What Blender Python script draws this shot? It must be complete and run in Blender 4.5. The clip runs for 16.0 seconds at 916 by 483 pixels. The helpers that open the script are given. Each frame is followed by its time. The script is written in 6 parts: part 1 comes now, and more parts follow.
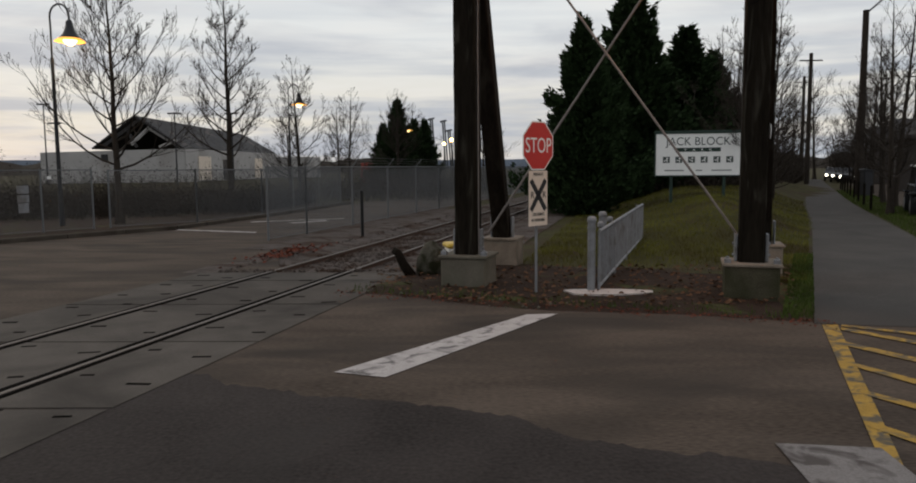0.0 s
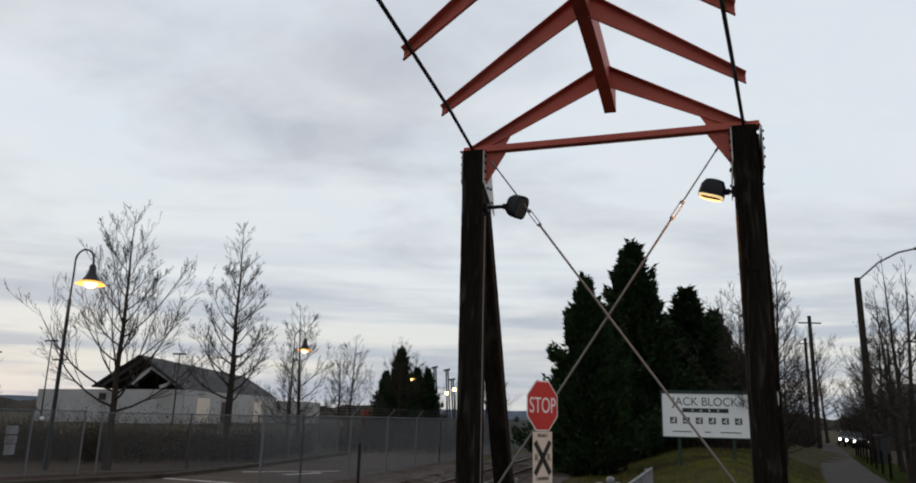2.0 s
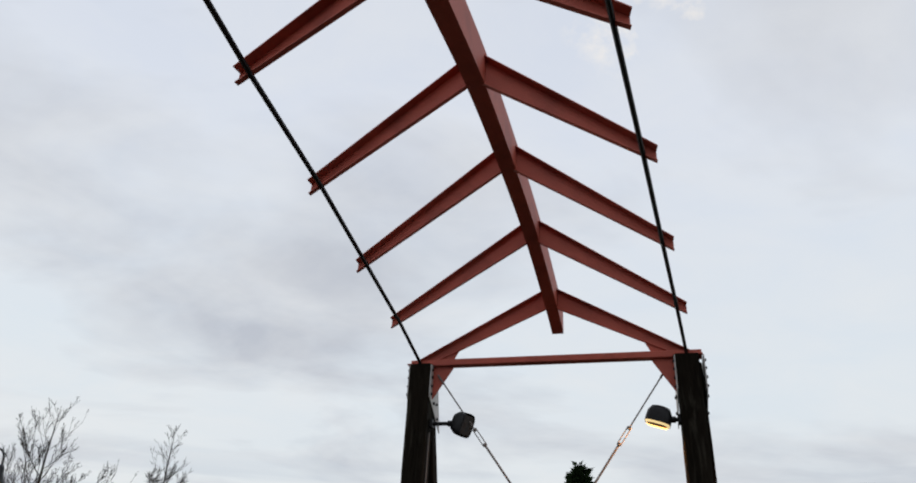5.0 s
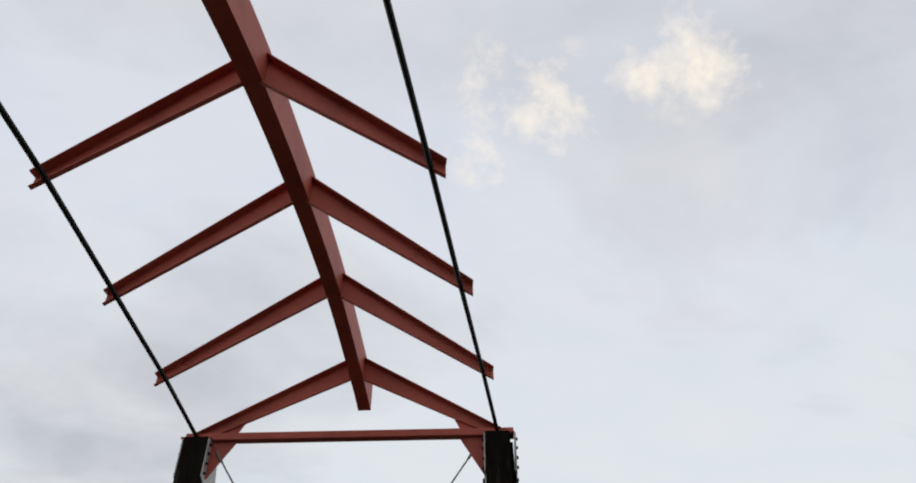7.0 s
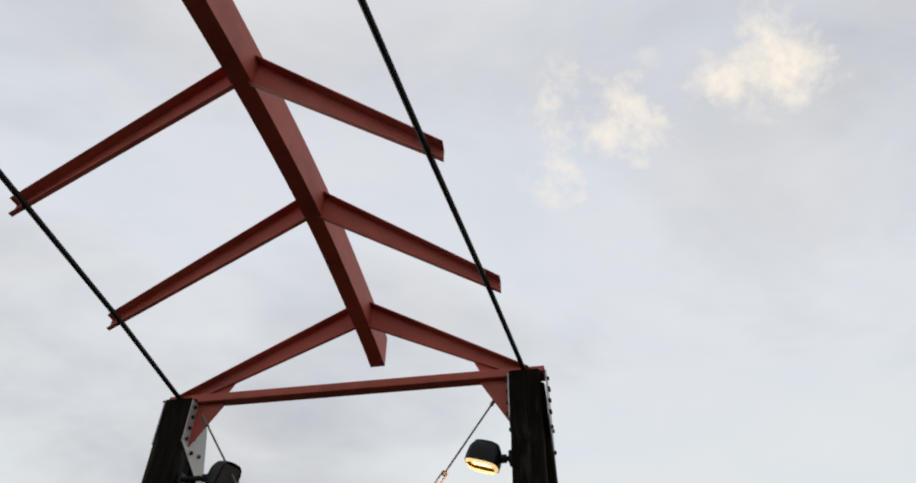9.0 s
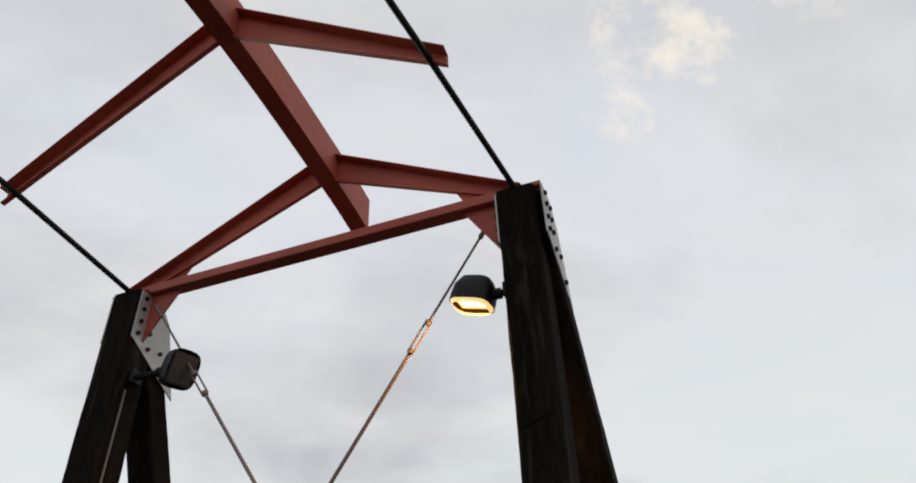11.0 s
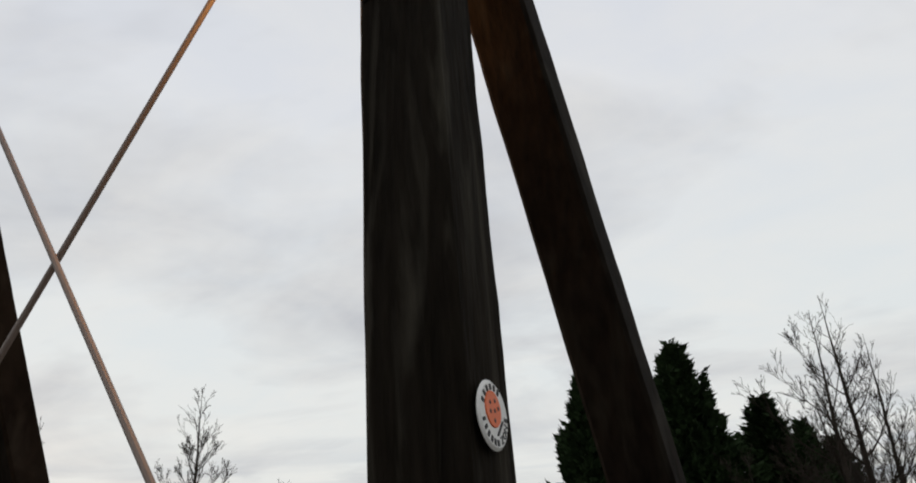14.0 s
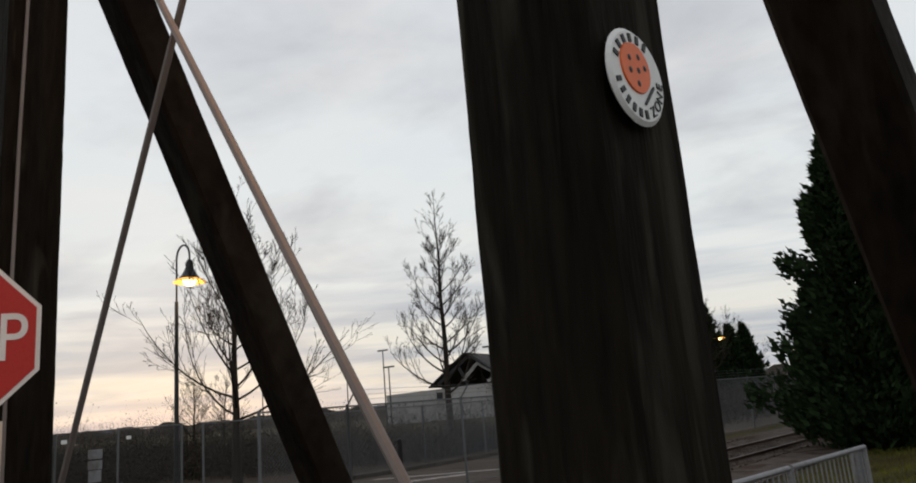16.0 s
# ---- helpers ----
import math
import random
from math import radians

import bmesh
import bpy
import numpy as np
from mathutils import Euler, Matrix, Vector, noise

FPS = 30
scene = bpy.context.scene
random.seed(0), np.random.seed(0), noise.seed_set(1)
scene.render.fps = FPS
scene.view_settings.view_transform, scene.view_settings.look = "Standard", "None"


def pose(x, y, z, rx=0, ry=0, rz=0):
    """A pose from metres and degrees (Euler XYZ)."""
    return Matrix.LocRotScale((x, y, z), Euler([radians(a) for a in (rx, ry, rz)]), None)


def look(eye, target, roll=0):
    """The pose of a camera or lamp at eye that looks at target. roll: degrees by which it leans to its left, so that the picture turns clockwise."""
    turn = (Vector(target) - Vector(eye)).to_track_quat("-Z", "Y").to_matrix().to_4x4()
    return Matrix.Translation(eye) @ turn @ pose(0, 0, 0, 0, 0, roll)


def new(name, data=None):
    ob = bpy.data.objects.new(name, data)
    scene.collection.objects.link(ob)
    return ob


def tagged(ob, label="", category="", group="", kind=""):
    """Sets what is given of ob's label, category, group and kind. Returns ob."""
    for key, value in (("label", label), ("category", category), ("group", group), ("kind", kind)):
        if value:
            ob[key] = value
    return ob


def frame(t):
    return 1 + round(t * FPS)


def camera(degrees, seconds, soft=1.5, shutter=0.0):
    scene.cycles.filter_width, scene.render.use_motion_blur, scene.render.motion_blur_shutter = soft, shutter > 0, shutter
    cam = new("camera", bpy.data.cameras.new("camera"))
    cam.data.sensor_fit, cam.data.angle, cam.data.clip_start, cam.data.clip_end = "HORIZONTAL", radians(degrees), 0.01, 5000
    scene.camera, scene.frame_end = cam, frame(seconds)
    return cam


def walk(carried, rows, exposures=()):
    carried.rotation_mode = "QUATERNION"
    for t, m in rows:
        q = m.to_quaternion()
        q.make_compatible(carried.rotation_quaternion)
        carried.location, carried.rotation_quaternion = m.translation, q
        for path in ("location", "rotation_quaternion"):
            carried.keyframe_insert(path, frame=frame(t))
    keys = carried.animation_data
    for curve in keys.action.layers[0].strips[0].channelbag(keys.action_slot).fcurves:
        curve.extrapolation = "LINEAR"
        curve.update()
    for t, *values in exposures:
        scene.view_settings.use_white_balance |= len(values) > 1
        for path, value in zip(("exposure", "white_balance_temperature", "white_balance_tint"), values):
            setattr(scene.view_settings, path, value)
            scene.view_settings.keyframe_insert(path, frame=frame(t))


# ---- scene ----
cam = camera(63.4, 16.0, soft=1.9)
PATH = [
    (0, (0.493, 0.14, 1.895), (0.414, 2.128, 1.697), -0.5),
    (0.5, (0.478, 0.151, 1.932), (0.429, 2.15, 1.903), -0.1),
    (1, (0.482, 0.143, 1.971), (0.447, 2.138, 2.118), 0.4),
    (1.5, (0.494, 0.127, 1.981), (0.447, 2.104, 2.28), -0.0),
    (2, (0.489, 0.137, 2.007), (0.397, 2.08, 2.469), 1.4),
    (2.5, (0.461, 0.109, 2.027), (0.332, 2.026, 2.582), 2.5),
    (3, (0.447, 0.101, 2.045), (0.283, 1.976, 2.722), 3.8),
    (3.5, (0.431, 0.086, 2.066), (0.261, 1.917, 2.854), 4.6),
    (3.7, (0.431, 0.07, 2.077), (0.259, 1.881, 2.907), 4.9),
    (5.8, (0.755, 0.374, 1.99), (0.895, 2.03, 3.102), 3.2),
    (6, (0.889, 0.574, 1.944), (1.038, 2.2, 3.099), 4.0),
    (6.5, (1.129, 0.936, 1.95), (1.466, 2.499, 3.152), 1.4),
    (7, (1.525, 1.393, 1.961), (1.874, 2.912, 3.215), 0.1),
    (7.5, (1.899, 1.862, 1.9), (2.191, 3.343, 3.212), 2.1),
    (8, (2.239, 2.31, 1.952), (2.502, 3.807, 3.252), -0.5),
    (8.2, (2.396, 2.533, 1.939), (2.633, 4.024, 3.25), -0.5),
    (10.3, (3.703, 4.824, 1.957), (3.617, 6.391, 3.197), -0.1),
    (10.5, (3.839, 5.047, 1.923), (3.751, 6.626, 3.148), -1.7),
    (11, (4.013, 5.624, 1.93), (3.918, 7.213, 3.141), -2.7),
    (11.5, (4.228, 6.171, 1.85), (4.138, 7.789, 3.022), -2.8),
    (12, (4.29, 6.747, 1.844), (4.306, 8.396, 2.976), -4.2),
    (12.5, (4.549, 7.225, 1.866), (4.465, 8.908, 2.943), -4.1),
    (13, (4.617, 7.715, 1.845), (4.557, 9.416, 2.895), -2.3),
    (13.5, (4.694, 8.213, 1.825), (4.592, 9.967, 2.782), -5.1),
    (14, (4.781, 8.595, 1.83), (4.479, 10.353, 2.733), -4.5),
    (14.5, (4.769, 8.88, 1.788), (4.423, 10.677, 2.596), -5.0),
    (15, (4.754, 9.163, 1.787), (4.245, 10.966, 2.488), -6.5),
    (15.5, (4.814, 9.304, 1.761), (4.054, 11.064, 2.33), -4.7),
    (16, (4.814, 9.358, 1.73), (3.867, 11.065, 2.167), -4.9),
]
walk(cam, [(t, look(eye, target, roll)) for t, eye, target, roll in PATH],
     [(0, 0, 6600, 10), (1.2, 0, 6330, 9), (3.7, 0, 6280, 9), (6.5, 0, 6400, 10), (10.3, 0, 6600, 9), (13.5, 0, 6700, 9), (16, 0, 6600, 9)])

# ---- plan: the site sketch's coordinates, sizes of things in metres ----
U = 1.15  # metres of height per sketch unit


def plan(x, y):
    """Sketch coordinates to metres on the ground; the sketch's depths run long."""
    w = 1 + 0.00388 * x + 0.00328 * y
    return (1.20225 * x - 0.04196 * y + 0.45233) / w, (0.04578 * x + 1.18825 * y + 0.06403) / w


def W(x, y, z=0.0):
    return Vector((*plan(x, y), z * U))


# ---- world and lights ----
def build_world():
    world = bpy.data.worlds.new("dusk_sky")
    scene.world = world
    world.use_nodes = True
    nt = world.node_tree
    nt.nodes.clear()
    N, L = nt.nodes.new, nt.links.new
    coord = N("ShaderNodeTexCoord")
    sep = N("ShaderNodeSeparateXYZ")
    L(coord.outputs["Generated"], sep.inputs[0])

    def math_node(op, a, b=None, clamp=False):
        n = N("ShaderNodeMath")
        n.operation, n.use_clamp = op, clamp
        for i, v in enumerate((a, b)):
            if v is None:
                continue
            if isinstance(v, (int, float)):
                n.inputs[i].default_value = v
            else:
                L(v, n.inputs[i])
        return n.outputs[0]

    def ramp(fac, stops):
        n = N("ShaderNodeValToRGB")
        els = n.color_ramp.elements
        while len(els) < len(stops):
            els.new(0.5)
        for e, (p, c) in zip(els, stops):
            e.position, e.color = p, (*c, 1) if len(c) == 3 else c
        L(fac, n.inputs[0])
        return n.outputs[0]

    def mix(fac, a, b):
        n = N("ShaderNodeMix")
        n.data_type = "RGBA"
        if isinstance(fac, (int, float)):
            n.inputs[0].default_value = fac
        else:
            L(fac, n.inputs[0])
        for i, v in ((6, a), (7, b)):
            if isinstance(v, tuple):
                n.inputs[i].default_value = (*v, 1)
            else:
                L(v, n.inputs[i])
        return n.outputs[2]

    up = sep.outputs[2]
    # directions laid out on a flat cloud deck
    deep = math_node("ADD", math_node("MAXIMUM", up, 0.0), 0.12)
    flat = N("ShaderNodeCombineXYZ")
    L(math_node("DIVIDE", sep.outputs[0], deep), flat.inputs[0])
    L(math_node("DIVIDE", sep.outputs[1], deep), flat.inputs[1])

    def cloud(scale, detail, rough, offset, warp=0.4):
        m = N("ShaderNodeMapping")
        m.inputs["Location"].default_value = offset
        m.inputs["Rotation"].default_value = (0, 0, 0.5)
        m.inputs["Scale"].default_value = (1.0, 1.3, 1.0)
        L(flat.outputs[0], m.inputs[0])
        n = N("ShaderNodeTexNoise")
        n.inputs["Scale"].default_value, n.inputs["Detail"].default_value = scale, detail
        n.inputs["Roughness"].default_value, n.inputs["Distortion"].default_value = rough, warp
        L(m.outputs[0], n.inputs["Vector"])
        return n.outputs["Fac"]

    base = ramp(up, [(0.0, (0.60, 0.58, 0.55)), (0.06, (0.68, 0.65, 0.58)), (0.16, (0.675, 0.70, 0.71)), (0.32, (0.655, 0.70, 0.735)), (0.62, (0.63, 0.66, 0.725)), (1.0, (0.56, 0.59, 0.66))])
    big = ramp(cloud(0.9, 5, 0.55, (3.1, 1.7, 0)), [(0.46, (0, 0, 0)), (0.66, (1, 1, 1))])
    fine = ramp(cloud(2.3, 7, 0.6, (7.7, 2.2, 0)), [(0.35, (0, 0, 0)), (0.75, (1, 1, 1))])
    grey = mix(math_node("MULTIPLY", big, 0.85), base, (0.44, 0.455, 0.50))
    veil = mix(math_node("MULTIPLY", fine, 0.55), grey, (0.74, 0.735, 0.725))
    # dark bands of cloud low over the horizon
    low = N("ShaderNodeMapping")
    low.inputs["Scale"].default_value = (1.6, 1.6, 26.0)
    L(coord.outputs["Generated"], low.inputs[0])
    band = N("ShaderNodeTexNoise")
    band.inputs["Scale"].default_value, band.inputs["Detail"].default_value = 1.3, 6
    L(low.outputs[0], band.inputs["Vector"])
    near_horizon = ramp(up, [(0.0, (1, 1, 1)), (0.10, (0.8, 0.8, 0.8)), (0.24, (0, 0, 0))])
    bands = math_node("MULTIPLY", ramp(band.outputs["Fac"], [(0.44, (0, 0, 0)), (0.58, (1, 1, 1))]), near_horizon)
    banded = mix(math_node("MULTIPLY", bands, 0.8), veil, (0.33, 0.38, 0.47))
    # sunlit puffs high up ahead
    puffs = None
    for d, r in (((0.232, 0.629, 0.742), 0.135), ((0.434, 0.490, 0.756), 0.100), ((0.352, 0.540, 0.764), 0.07)):
        dist = N("ShaderNodeVectorMath")
        dist.operation = "DISTANCE"
        L(coord.outputs["Generated"], dist.inputs[0])
        dist.inputs[1].default_value = Vector(d).normalized()
        f = math_node("SUBTRACT", 1.0, math_node("DIVIDE", dist.outputs["Value"], r), clamp=True)
        puffs = f if puffs is None else math_node("MAXIMUM", puffs, f)
    lumps = N("ShaderNodeTexNoise")
    lumps.inputs["Scale"].default_value, lumps.inputs["Detail"].default_value, lumps.inputs["Roughness"].default_value = 11.0, 9, 0.62
    L(coord.outputs["Generated"], lumps.inputs["Vector"])
    lumps.inputs["Distortion"].default_value = 0.15
    ragged = math_node("ADD", math_node("MULTIPLY", puffs, 0.36), math_node("SUBTRACT", math_node("MULTIPLY", lumps.outputs["Fac"], 1.7), 0.35))
    puff = math_node("MULTIPLY", ramp(ragged, [(0.64, (0, 0, 0)), (1.05, (1, 1, 1))]), math_node("MULTIPLY", puffs, 3.5, clamp=True))
    lit = mix(math_node("MULTIPLY", puff, 0.9), banded, (0.93, 0.84, 0.72))
    sky = N("ShaderNodeTexSky")
    sky.sky_type, sky.sun_disc = "NISHITA", False
    sky.sun_elevation, sky.sun_rotation = radians(4), radians(-50)
    dim = N("ShaderNodeVectorMath")
    dim.operation = "SCALE"
    L(sky.outputs[0], dim.inputs[0])
    dim.inputs["Scale"].default_value = 0.10
    whole = mix(0.05, lit, dim.outputs[0])
    bg = N("ShaderNodeBackground")
    bg.inputs["Strength"].default_value = 1.16
    L(whole, bg.inputs[0])
    out = N("ShaderNodeOutputWorld")
    L(bg.outputs[0], out.inputs[0])


build_world()
sun_data = bpy.data.lights.new("sun", "SUN")
sun_data.energy, sun_data.angle, sun_data.color = 0.5, radians(25), (1.0, 0.86, 0.70)
sun = new("sun", sun_data)
sun.matrix_world = look((-40, 30, 12), (0, 0, 0))

# ---- materials ----
MATS = {}


def material(name, colour, rough=0.8, metal=0.0, vary=0.25, scale=6.0, bump=0.15, fine=60.0, stain=None, stain_at=(0.5, 0.7), stretch=(1, 1, 1), per_piece=0.0, stain_scale=None, gloss=0.3):
    """A surface with coarse and fine variation, optional stains of a second colour, and fine relief."""
    m = bpy.data.materials.new(name)
    m.use_nodes = True
    nt = m.node_tree
    N, L = nt.nodes.new, nt.links.new
    b = nt.nodes["Principled BSDF"]
    b.inputs["Roughness"].default_value, b.inputs["Metallic"].default_value = rough, metal
    b.inputs["Specular IOR Level"].default_value = gloss
    co = N("ShaderNodeTexCoord")
    mp = N("ShaderNodeMapping")
    mp.inputs["Scale"].default_value = stretch
    L(co.outputs["Object"], mp.inputs[0])

    def noise_tex(s, detail=5, dist=0.0):
        n = N("ShaderNodeTexNoise")
        n.inputs["Scale"].default_value, n.inputs["Detail"].default_value, n.inputs["Distortion"].default_value = s, detail, dist
        L(mp.outputs[0], n.inputs["Vector"])
        return n.outputs["Fac"]

    coarse, grain = noise_tex(scale, 6, 0.5), noise_tex(fine, 3)
    mixv = N("ShaderNodeMath")
    mixv.operation = "ADD"
    L(coarse, mixv.inputs[0])
    L(grain, mixv.inputs[1])
    last = mixv.outputs[0]
    rng = N("ShaderNodeMapRange")
    rng.inputs["From Min"].default_value, rng.inputs["From Max"].default_value = 0.6, 1.4
    rng.inputs["To Min"].default_value, rng.inputs["To Max"].default_value = 1 - vary, 1 + vary
    L(last, rng.inputs[0])
    value = rng.outputs[0]
    if per_piece:
        info = N("ShaderNodeObjectInfo")
        r2 = N("ShaderNodeMapRange")
        r2.inputs["To Min"].default_value, r2.inputs["To Max"].default_value = 1 - per_piece, 1 + per_piece
        L(info.outputs["Random"], r2.inputs[0])
        mu = N("ShaderNodeMath")
        mu.operation = "MULTIPLY"
        L(value, mu.inputs[0])
        L(r2.outputs[0], mu.inputs[1])
        value = mu.outputs[0]
    col = N("ShaderNodeVectorMath")
    col.operation = "SCALE"
    col.inputs[0].default_value = colour
    L(value, col.inputs["Scale"])
    out = col.outputs[0]
    if stain:
        sn = noise_tex(stain_scale or scale * 0.4, 7, 0.8)
        rp = N("ShaderNodeMapRange")
        rp.inputs["From Min"].default_value, rp.inputs["From Max"].default_value = stain_at
        L(sn, rp.inputs[0])
        mx = N("ShaderNodeMix")
        mx.data_type = "RGBA"
        L(rp.outputs[0], mx.inputs[0])
        L(out, mx.inputs[6])
        mx.inputs[7].default_value = (*stain, 1)
        out = mx.outputs[2]
    L(out, b.inputs["Base Color"])
    if bump:
        bp = N("ShaderNodeBump")
        bp.inputs["Strength"].default_value, bp.inputs["Distance"].default_value = bump, 0.02
        L(last, bp.inputs["Height"])
        L(bp.outputs[0], b.inputs["Normal"])
    MATS[name] = m
    return m


def glow(name, colour, strength):
    m = bpy.data.materials.new(name)
    m.use_nodes = True
    b = m.node_tree.nodes["Principled BSDF"]
    b.inputs["Base Color"].default_value = (*colour, 1)
    b.inputs["Emission Color"].default_value = (*colour, 1)
    b.inputs["Emission Strength"].default_value = strength
    MATS[name] = m
    return m


asphalt = material("asphalt", (0.078, 0.061, 0.048), 0.85, vary=0.5, scale=0.9, bump=0.16, fine=28, stretch=(0.55, 1.5, 1), stain=(0.044, 0.037, 0.031), stain_at=(0.45, 0.70), stain_scale=0.6, gloss=0.04)
new_asphalt = material("new_asphalt", (0.040, 0.034, 0.031), 0.8, vary=0.45, scale=1.0, bump=0.12, fine=28, stain=(0.040, 0.036, 0.033), stain_at=(0.55, 0.7), gloss=0.04)
path_asphalt = material("path_asphalt", (0.058, 0.052, 0.046), 0.85, vary=0.4, scale=0.8, bump=0.2, fine=30, stain=(0.05, 0.045, 0.04), gloss=0.1)
concrete = material("concrete", (0.115, 0.102, 0.080), 0.9, vary=0.25, scale=3, bump=0.3, fine=50, stain=(0.085, 0.085, 0.06), stain_at=(0.45, 0.65), gloss=0.1)
mossy_concrete = material("mossy_concrete", (0.060, 0.054, 0.036), 0.92, vary=0.45, scale=3, bump=0.4, fine=50, stain=(0.028, 0.030, 0.014), stain_at=(0.46, 0.66), gloss=0.05)
pale_footing = material("pale_footing", (0.20, 0.165, 0.13), 0.9, vary=0.3, scale=3, bump=0.3, fine=50, stain=(0.10, 0.085, 0.065), stain_at=(0.5, 0.7), gloss=0.1)
mossy_stone = material("mossy_stone", (0.075, 0.070, 0.055), 0.92, vary=0.5, scale=5, bump=0.8, fine=40, stain=(0.022, 0.022, 0.012), stain_at=(0.42, 0.58), stain_scale=3, gloss=0.05)
groove_black = material("groove_black", (0.010, 0.009, 0.008), 1.0, vary=0.3, bump=0.0, gloss=0.0)
panel_concrete = material("panel_concrete", (0.080, 0.070, 0.060), 0.88, vary=0.25, scale=1.5, bump=0.3, fine=60, stain=(0.04, 0.035, 0.03), stain_at=(0.45, 0.7), per_piece=0.15, gloss=0.1)
kerb_stone = material("kerb_stone", (0.060, 0.050, 0.040), 0.9, vary=0.4, scale=2, stain=(0.028, 0.022, 0.017), gloss=0.1)
white_line = material("white_line", (0.40, 0.37, 0.35), 0.8, vary=0.25, scale=4, fine=70, stain=(0.13, 0.12, 0.115), stain_at=(0.52, 0.66), stain_scale=5, gloss=0.1)
worn_white = material("worn_white", (0.20, 0.185, 0.175), 0.85, vary=0.3, scale=4, fine=70, stain=(0.08, 0.07, 0.065), stain_at=(0.46, 0.60), stain_scale=4, gloss=0.1)
yellow_line = material("yellow_line", (0.34, 0.21, 0.045), 0.8, vary=0.25, scale=4, fine=70, stain=(0.10, 0.085, 0.06), stain_at=(0.46, 0.62), stain_scale=6, gloss=0.1)
grass_soil = material("grass_soil", (0.042, 0.038, 0.013), 0.95, vary=0.45, scale=0.9, bump=0.6, fine=30, stain=(0.040, 0.026, 0.015), stain_at=(0.50, 0.62), stain_scale=0.35, gloss=0.1)
dirt = material("dirt", (0.029, 0.018, 0.012), 0.95, vary=0.5, scale=1.5, bump=0.8, fine=40, stain=(0.05, 0.055, 0.018), stain_at=(0.58, 0.70), stain_scale=1.1, gloss=0.1)
ballast = material("ballast", (0.080, 0.066, 0.058), 0.95, vary=0.5, scale=3, bump=1.0, fine=45, stain=(0.045, 0.028, 0.019), stain_at=(0.48, 0.62), gloss=0.1)
timber = material("timber", (0.0125, 0.0100, 0.0072), 0.85, vary=0.6, scale=4.0, bump=0.9, fine=30, stretch=(1, 1, 0.13), stain=(0.070, 0.064, 0.050), stain_at=(0.56, 0.86), stain_scale=7, gloss=0.04)
brace_timber = material("brace_timber", (0.0130, 0.0098, 0.0072), 0.85, vary=0.6, scale=4.0, bump=0.4, fine=22, stretch=(1, 0.35, 0.35), stain=(0.030, 0.026, 0.020), stain_at=(0.52, 0.75), stain_scale=5, gloss=0.04)
red_paint = material("red_paint", (0.46, 0.100, 0.066), 0.55, vary=0.14, scale=3, bump=0.06, fine=60, stain=(0.30, 0.066, 0.046), stain_at=(0.5, 0.75), stain_scale=1.2)
black_steel = material("black_steel", (0.012, 0.012, 0.013), 0.5, 0.3, vary=0.1, bump=0.0)
galvanized = material("galvanized", (0.21, 0.215, 0.225), 0.55, 0.5, vary=0.2, scale=8, bump=0.05, stain=(0.13, 0.12, 0.11))
plate_steel = material("plate_steel", (0.50, 0.49, 0.47), 0.55, 0.35, vary=0.12, scale=5, bump=0.05)
rail_steel = material("rail_steel", (0.13, 0.11, 0.095), 0.55, 0.7, vary=0.2, scale=5, bump=0.05)
rust = material("rust", (0.075, 0.043, 0.030), 0.85, 0.2, vary=0.4, scale=8)
rod_grey = material("rod_grey", (0.20, 0.175, 0.16), 0.6, 0.2, vary=0.08, bump=0.0)
sign_red = material("sign_red", (0.46, 0.028, 0.022), 0.45, vary=0.08, bump=0.0)
sign_white = material("sign_white", (0.74, 0.74, 0.72), 0.5, vary=0.06, bump=0.0)
sign_cream = material("sign_cream", (0.62, 0.53, 0.44), 0.5, vary=0.08, bump=0.0)
sign_black = material("sign_black", (0.015, 0.015, 0.016), 0.5, vary=0.1, bump=0.0)
sign_green = material("sign_green", (0.014, 0.032, 0.024), 0.5, vary=0.1, bump=0.0)
sign_ink = material("sign_ink", (0.055, 0.070, 0.065), 0.5, vary=0.1, bump=0.0)
badge_orange = material("badge_orange", (0.75, 0.13, 0.02), 0.4, vary=0.1, bump=0.0)
bark = material("bark", (0.030, 0.024, 0.019), 0.9, vary=0.4, scale=8, bump=0.5, fine=40, stretch=(1, 1, 0.3), gloss=0.1)
thuja_leaf = material("thuja_leaf", (0.019, 0.033, 0.013), 0.8, vary=0.5, scale=1.0, bump=0.0, fine=9, gloss=0.04)
brush_leaf = material("brush_leaf", (0.030, 0.024, 0.018), 0.9, vary=0.5, scale=0.8, bump=0.0, fine=9, gloss=0.1)
grass_green = material("grass_green", (0.050, 0.072, 0.016), 0.9, vary=0.5, scale=0.6, bump=0.0, fine=6, gloss=0.05)
grass_blade = material("grass_blade", (0.112, 0.112, 0.022), 0.9, vary=0.6, scale=0.6, bump=0.0, fine=6, stain=(0.062, 0.052, 0.018), stain_at=(0.44, 0.60), stain_scale=0.45, gloss=0.04)
red_leaf = material("red_leaf", (0.115, 0.036, 0.022), 0.9, vary=0.6, scale=2.0, bump=0.0, fine=12, gloss=0.1)
orange_plastic = material("orange_plastic", (0.62, 0.10, 0.02), 0.45, vary=0.1)
house_wall = material("house_wall", (0.045, 0.038, 0.033), 0.85, vary=0.2, scale=1.0)
